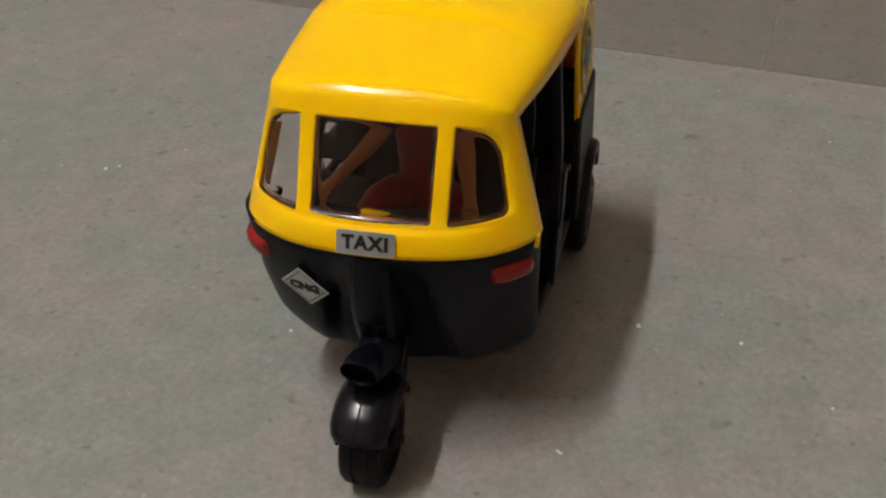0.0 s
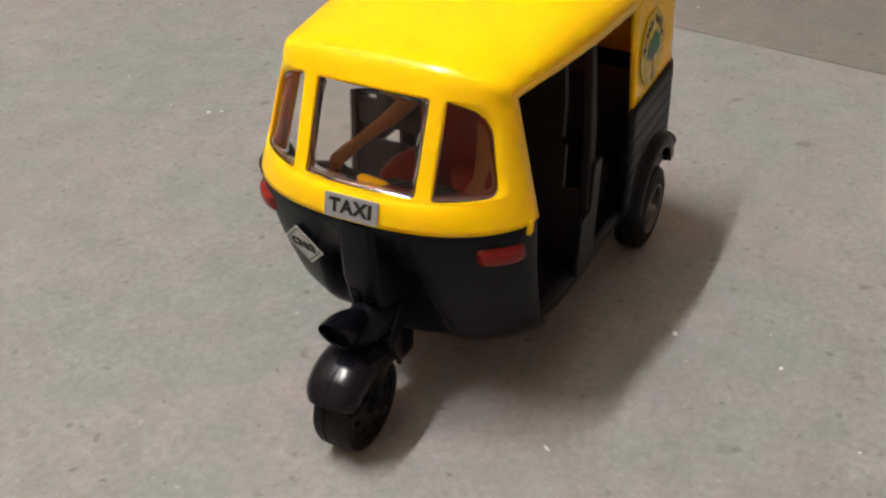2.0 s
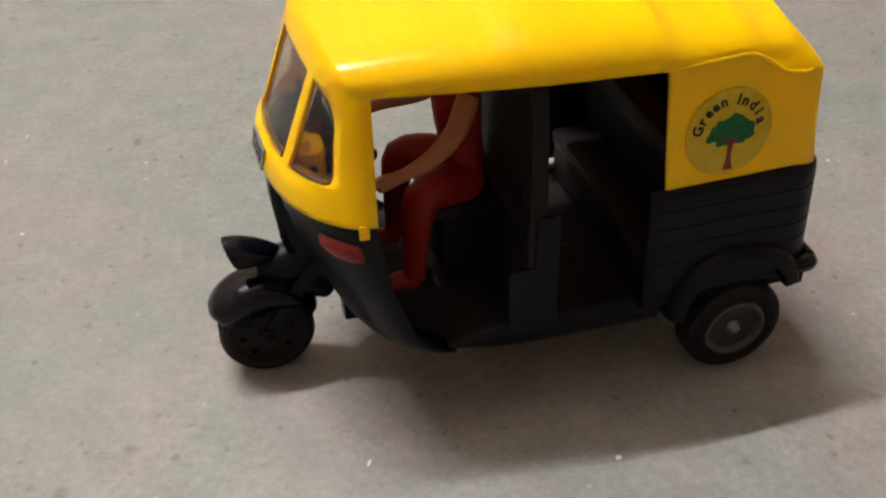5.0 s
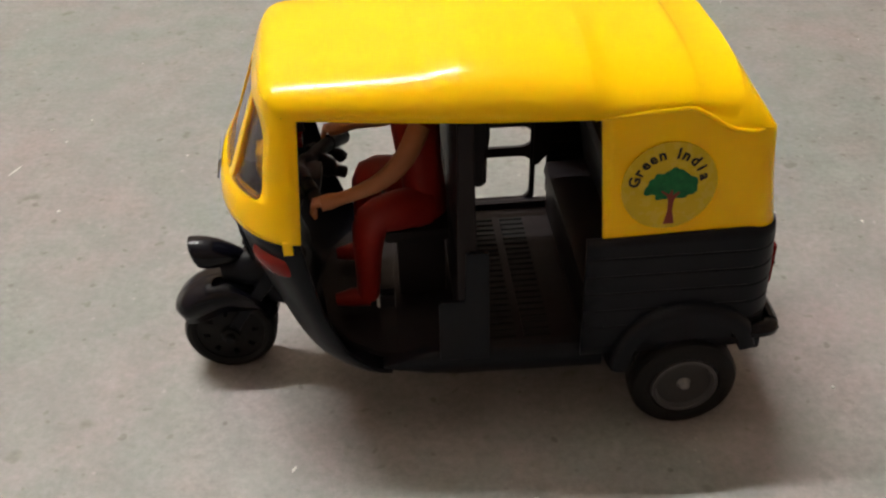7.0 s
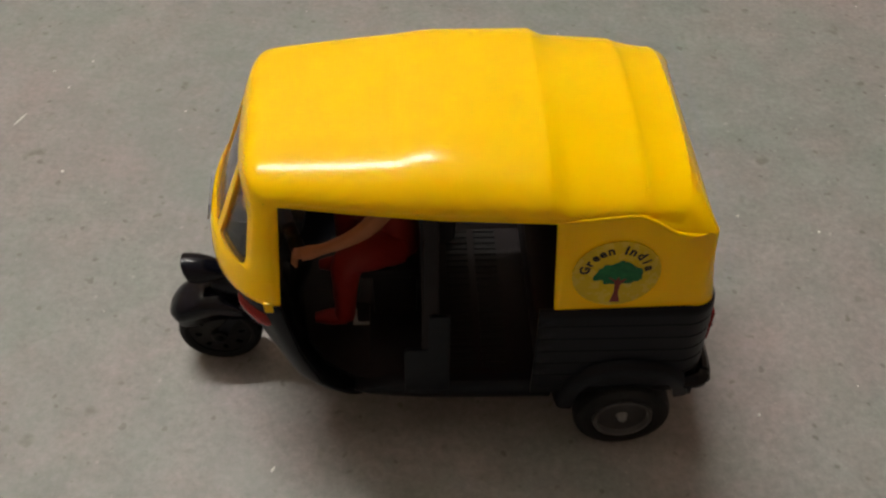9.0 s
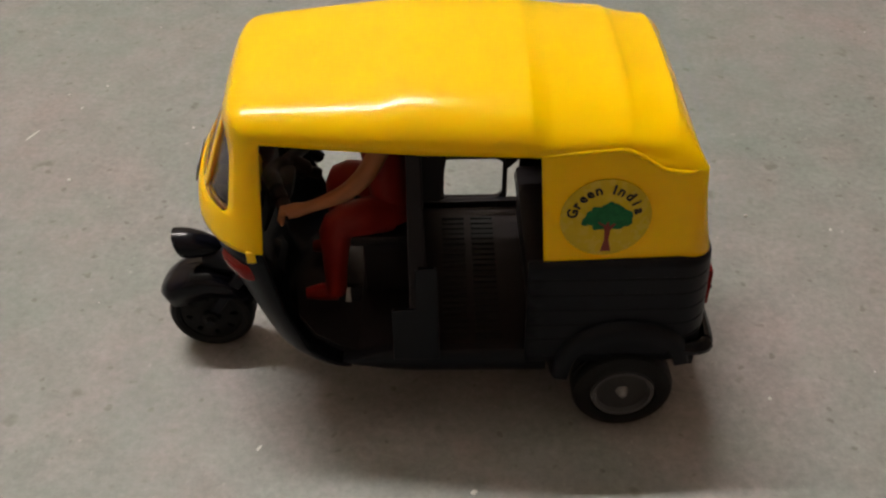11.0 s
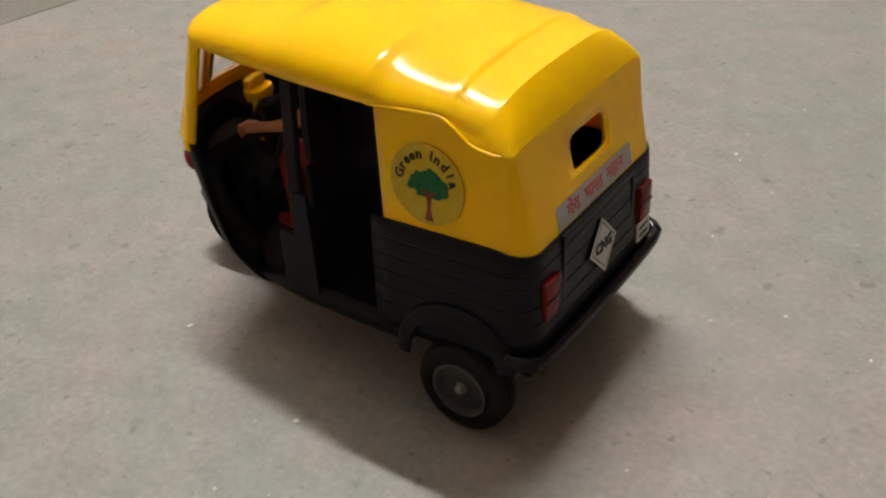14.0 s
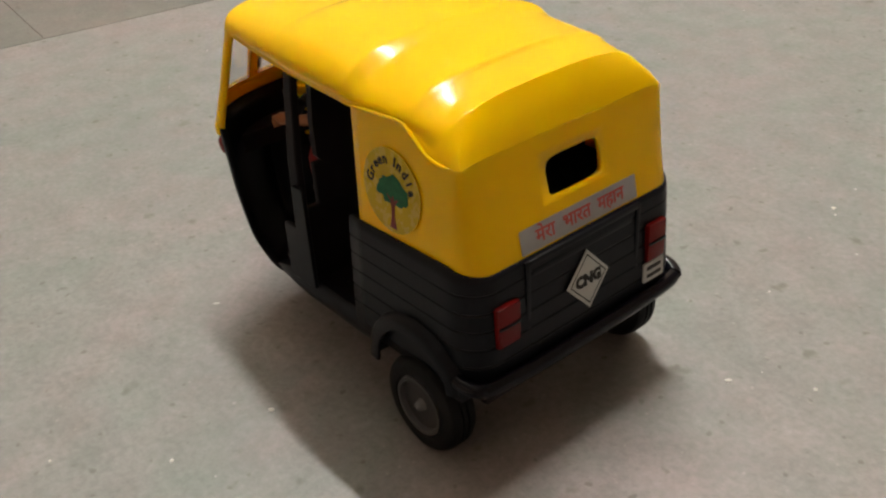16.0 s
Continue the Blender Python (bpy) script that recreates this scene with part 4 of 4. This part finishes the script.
part("dashboard", b, CABIN, toy)
# side cheek of the dashboard beside the right pane
b = bmesh.new()
rows = []
for z, x0, x1 in ((54.2, -46.7, -39.2), (56, -46.6, -39.5), (61, -45.8, -42), (65.5, -44.6, -43.8)):
    rows.append([Vector((x0, 23.6, z)), Vector((x1, 24.6, z)), Vector((x1, 25.6, z)), Vector((x0, 24.6, z))])
grid(b, rows, loop=True, cap0=True, cap1=True)
part("cheek", b, CABIN, toy, smooth=30)
# return flange of the right front pillar
b = bmesh.new()
rows = []
for k in range(10):
    z = 60 + 24.0 * k / 9
    p = nose(1.0, z)
    q = p + Vector((-1.2, -3.4, 0))
    rows.append([p + Vector((0, -0.6, 0)), q, q + Vector((1.0, 0, 0)), p + Vector((1.0, -0.6, 0))])
grid(b, rows, loop=True, cap0=True, cap1=True)
part("flange", b, YELLOW, roof, smooth=40)
b = bmesh.new()
rows = []
for z, k, dx in ((45.0, 0.84, 0.3), (50, 0.87, 0.2), (58.2, 0.93, 0), (58.6, 0.94, 0), (58.8, 1.0, 0), (59.1, 1.02, 0), (60.6, 1.02, -0.2), (60.9, 0.96, -0.2)):
    rows.append([Vector((-45.7 + dx + x * k, 0.2 + y * k, z + (0.06 * (y + 4) if z > 58.7 else 0))) for x, y in rounded(6.6, 9.0, 2.6, 6)])
grid(b, rows, loop=True, cap0=True, cap1=True)
meter = part("meter_box", b, YELLOW, toy, "yellow fare meter box with a stepped top", 40)
b = bmesh.new()
rows = []
for z, k in ((60.2, 1.0), (63.4, 1.0), (63.9, 0.94), (64.1, 0.8)):
    rows.append([Vector((-47.4 + x * k, 0.4 + y * k, z + 0.08 * y)) for x, y in rounded(3.0, 7.6, 1.2, 5)])
grid(b, rows, loop=True, cap0=True, cap1=True)
part("flag", b, YELLOW, meter, smooth=40)

# ---------------------------------------------------------------- the seated driver figure
b = bmesh.new()
tube(b, curve_through([(-9, -1, 44), (-9.5, -1, 52), (-10.5, -1, 62), (-11, -1, 70), (-11, -1, 74)], 3), [6.8, 7, 7, 7, 7, 7, 7.4, 7.6, 7.8, 7.6, 6.6, 4.0, 2.6], 16, 0, 0.75)
for side in (-1, 1):
    tube(b, curve_through([(-10, -1 + side * 4.5, 48), (-16, -1 + side * 8, 49.5), (-22.5, -1 + side * 10.5, 48.6), (-24, -1 + side * 10.5, 40), (-24.6, -1 + side * 10, 30), (-25, -1 + side * 10, 25.5)], 3), [5.2, 5.2, 5, 5, 4.8, 4.5, 4.4, 4.2, 3.9, 3.5, 3.3, 3.1, 2.9, 2.9, 2.9, 2.8], 14)
    tube(b, [(-24.5, -1 + side * 10, 25.2), (-29, -1 + side * 10, 25.2), (-33, -1 + side * 10, 24.8)], [2.4, 2.4, 1.5], 10)
    limb = [(-10, -8.6, 72), (-14, -11.8, 65.5), (-19.5, -13.8, 61.0), (-27, -16.2, 59.0), (-33.8, -17.8, 58.2)] if side < 0 else [(-10, 6.6, 72), (-13, 9.5, 67), (-18, 12.5, 63.2), (-25, 16.2, 60.2), (-32.2, 19.3, 57.2)]
    tube(b, curve_through(limb, 3), [2.6, 2.7, 2.6, 2.5, 2.4, 2.3, 2.1, 1.9, 1.7, 1.5, 1.5, 1.9, 1.8], 12, 1)
    end = Vector(limb[-1])
    for k in range(4):
        root = end + Vector((0.2, (k - 1.5) * 0.85, 0.6))
        tube(b, [root, root + Vector((-1.6, 0, -0.3)), root + Vector((-2.2, 0, -2.0)), root + Vector((-1.5, 0, -3.6))], [0.6, 0.65, 0.6, 0.45], 7, 1)
tube(b, [(-11, -1, 73), (-11, -1, 76), (-11.5, -1, 79), (-11.5, -1, 84), (-11.5, -1, 87), (-11.5, -1, 88)], [2.4, 2.6, 5, 5.4, 3.8, 1.2], 14, 1)
figure = part("driver_figure", b, [CLOTH, SKIN], None, "plain moulded seated toy driver in red, arms on the handlebar", 60)
tagged(figure, category="figure")

# ---------------------------------------------------------------- stickers and lettering
def letters(text, size, bold=0.0, spacing=1.0):
    """A bmesh of flat lettering about 0.12 mm thick, centred, in millimetres: x to the right, y up."""
    cu = bpy.data.curves.new("lettering", "FONT")
    cu.body, cu.size, cu.align_x, cu.align_y, cu.extrude, cu.offset, cu.resolution_u, cu.space_character = text, size, "CENTER", "CENTER", 0.06, bold, 2, spacing
    ob = bpy.data.objects.new("lettering", cu)
    scene.collection.objects.link(ob)
    me = bpy.data.meshes.new_from_object(ob.evaluated_get(bpy.context.evaluated_depsgraph_get()))
    bm = bmesh.new()
    bm.from_mesh(me)
    bpy.data.objects.remove(ob)
    bpy.data.curves.remove(cu)
    bpy.data.meshes.remove(me)
    return bm


def frame_at(origin, right, up):
    """Matrix that lays x along right and y along up."""
    r = Vector(right).normalized()
    n = r.cross(Vector(up)).normalized()
    u = n.cross(r)
    m = Matrix((r, u, n)).transposed().to_4x4()
    m.translation = Vector(origin)
    return m


def merged(target, source):
    me = bpy.data.meshes.new("tmp")
    source.to_mesh(me)
    source.free()
    target.from_mesh(me)
    bpy.data.meshes.remove(me)


def plate(pts, thick=0.16):
    """A flat sticker from an outline in its own plane."""
    bm = bmesh.new()
    f = bm.faces.new([bm.verts.new((x, y, 0)) for x, y in pts])
    r = bmesh.ops.extrude_face_region(bm, geom=[f])
    bmesh.ops.translate(bm, verts=[v for v in r["geom"] if isinstance(v, bmesh.types.BMVert)], vec=(0, 0, thick))
    return bm


def sticker(name, bm, m, mat, parent, label="", lift=0.0):
    bm.transform(m @ Matrix.Translation((0, 0, lift)))
    return part(name, bm, mat, parent, label, 0)


# TAXI sign on the band
m = frame_at((-57.25, -0.3, 62.4), (0.05, -1, 0), (0.24, 0, 1))
b = bmesh.new()
merged(b, plate(rounded(12.9, 5.3, 0.4), 0.4))
taxi = sticker("taxi_sign", b, m, DULL, toy, "silver-grey sign reading TAXI")
sticker("lettering", letters("TAXI", 4.2, 0.2, 1.14), m, INK, taxi, "black letters TAXI", 0.46)

# gas sticker on the nose, toy's right side
u_ = 0.32
zc_ = 45.6
pc = Vector((*shell(u_, zc_), zc_))
pr = Vector((*shell(u_ - 0.05, zc_), zc_))
pu = Vector((*shell(u_, zc_ + 4), zc_ + 4))


def gas_sticker(m, parent, half_w, half_h, size):
    b = plate([(half_w, 0), (0, half_h), (-half_w, 0), (0, -half_h)], 0.16)
    st = sticker("gas_sticker", b, m, PAPER, parent, "white diamond sticker reading CNG")
    b = bmesh.new()
    k, j = 0.86, 0.80
    o = [b.verts.new((x * k, y * k, 0.2)) for x, y in ((half_w, 0), (0, half_h), (-half_w, 0), (0, -half_h))]
    i_ = [b.verts.new((x * j, y * j, 0.2)) for x, y in ((half_w, 0), (0, half_h), (-half_w, 0), (0, -half_h))]
    for q in range(4):
        b.faces.new((o[q], o[(q + 1) % 4], i_[(q + 1) % 4], i_[q]))
    sticker("border", b, m, INK, st)
    sticker("lettering", letters("CNG", size, 0.27), m, INK, st, "black letters CNG", 0.24)
    return st


m = frame_at(pc, pr - pc, pu - pc) @ Matrix.Translation((0, 0, 0.9))
gas_sticker(m, toy, 6.6, 6.6, 3.6)
gas_sticker(frame_at((69.75, 0.0, 41.8), (0, 1, 0), (-0.10, 0, 1)), toy, 7.4, 7.9, 4.0)

# round tree sticker on both sides
def tree_sticker(side):
    right = (1, 0, 0) if side < 0 else (-1, 0, 0)
    cx, cz = 41.0, 68.2
    y = side * 35.2 * (1 - 0.068 * (cz - 57.0) / 35.0) + side * 0.05
    m = frame_at((cx, y, cz), right, (0, -side * 0.068, 1))
    st = sticker("round_sticker", plate(circle(48, 10.3), 0.14), m, FILM, rear_cover, "round yellow-green sticker reading Green India with a tree")
    b = bmesh.new()
    for ch, a in zip("Green India", (170, 153, 137, 122, 106, 90, 79, 66, 48, 31, 14)):
        if ch == " ":
            continue
        q = letters(ch, 3.4, 0.1)
        r_ = 7.6
        q.transform(Matrix.Translation((r_ * math.cos(radians(a)), r_ * math.sin(radians(a)), 0)) @ Matrix.Rotation(radians(a - 90), 4, "Z"))
        merged(b, q)
    sticker("lettering", b, m, INK, st, "black letters Green India on an arc", 0.2)
    b = bmesh.new()
    for cx_, cy_, r_ in ((0.6, 1.0, 2.7), (-2.7, 0.0, 2.2), (4.0, -0.2, 2.2), (-0.8, -1.2, 2.2), (2.2, -1.2, 2.1), (2.4, -0.2, 2.0), (1.2, -0.4, 2.0), (2.2, 1.6, 2.2), (-1.6, 1.2, 1.8), (-3.9, -0.6, 1.3), (4.9, 0.9, 1.2), (0.9, 3.0, 1.3), (-2.4, 1.9, 1.1), (3.2, -2.0, 1.2), (-1.9, -2.3, 1.0), (5.3, -1.0, 0.9), (-4.6, -1.3, 0.8)):
        ring = [(cx_ + a * (1 + 0.13 * math.sin(5 * i + cx_)), cy_ + c * (1 + 0.13 * math.cos(7 * i + cy_))) for i, (a, c) in enumerate(circle(20, r_))]
        merged(b, plate(ring, 0.05 + 0.006 * abs(cx_)))
    sticker("tree_crown", b, m, LEAF, st, "dark green tree crown", 0.16)
    b = plate([(-0.3, -2.4), (-1.7, -1.2), (-1.4, -1.0), (0.1, -2.0), (0.5, -1.0), (0.9, -1.0), (1.0, -2.2), (2.6, -1.0), (2.8, -1.2), (1.3, -3.4), (1.1, -6.0), (1.8, -9.2), (-0.6, -9.2), (0.1, -6.0), (0.0, -3.6)], 0.08)
    sticker("tree_trunk", b, m, TRUNK, st, "brown tree trunk", 0.15)


tree_sticker(-1)
tree_sticker(1)

# Hindi strip along the foot of the back panel
z_ = 58.6
m = frame_at((67.3 - (z_ - 57.0) * REAR_TILT + 0.15, 0, z_), (0, 1, 0), (-REAR_TILT, 0, 1))
strip = sticker("slogan_strip", plate(rounded(39.5, 6.0, 0.4), 0.14), m, SILVER, rear_cover, "silver strip with a red Hindi slogan")
sticker("lettering", letters("\u092e\u0947\u0930\u093e  \u092d\u093e\u0930\u0924  \u092e\u0939\u093e\u0928", 4.8, 0.06), m, REDINK, strip, "red Hindi letters", 0.2)

# plate under the right tail lamp, writing as bars
m = frame_at((69.3, 25.8, 33.0), (0, 1, 0), (-0.05, 0, 1))
pl = sticker("number_plate", plate(rounded(8.0, 5.4, 0.3), 0.6), m, PAPER, toy, "small white plate with unreadable marks")
b = bmesh.new()
for y_ in (1.1, -1.1):
    q = plate(rounded(5.6, 1.0, 0.1), 0.1)
    q.transform(Matrix.Translation((0, y_, 0)))
    merged(b, q)
sticker("bars", b, m, INK, pl, "", 0.62)

# ---------------------------------------------------------------- grit on the floor
SQUEEZE[0] = 1.0
rng = random.Random(4)
b = bmesh.new()
marks = [(61, 136), (-16, 38), (10, -88), (-12, -111), (11, -59), (-129, 77), (-145, 135), (93, -30), (88, 37), (58, 140), (106, 50), (132, 42)]
for k in range(80):
    if k < len(marks):
        x, y, r_ = *marks[k], rng.uniform(0.55, 0.8)
    else:
        x, y, r_ = rng.uniform(-330, 260), rng.uniform(-220, 330), rng.uniform(0.2, 0.5)
    if k >= len(marks) and -80 < x < 80 and abs(y) < 45:
        continue
    v = bmesh.ops.create_icosphere(b, subdivisions=1, radius=r_)["verts"]
    sx, sy, an = rng.uniform(0.6, 1.6), rng.uniform(0.6, 1.2), rng.uniform(0, 3)
    for w in v:
        px, py = w.co.x * sx, w.co.y * sy
        w.co = Vector((x + px * math.cos(an) - py * math.sin(an), y + px * math.sin(an) + py * math.cos(an), 0.15 + w.co.z * 0.5))
for x, y, ln, an in ((-151, 106, 8, 1.15), (-45, -44, 2.4, 1.1)):
    d = Vector((math.cos(an), math.sin(an), 0))
    n = Vector((-d.y, d.x, 0))
    o = Vector((x, y, 0.03))
    ring = [o - d * ln / 2, o - d * ln * 0.2 + n * 0.45, o + d * ln * 0.25 + n * 0.3, o + d * ln / 2, o + d * ln * 0.2 - n * 0.35, o - d * ln * 0.25 - n * 0.25]
    low = [b.verts.new(p) for p in ring]
    b.faces.new([b.verts.new(p + Vector((0, 0, 0.12))) for p in ring])
    b.faces.new(low)
grit = part("grit", b, DUST, None, "scattered pale grit and dust specks on the stone", 0)
tagged(grit, category="dust", kind="stuff")
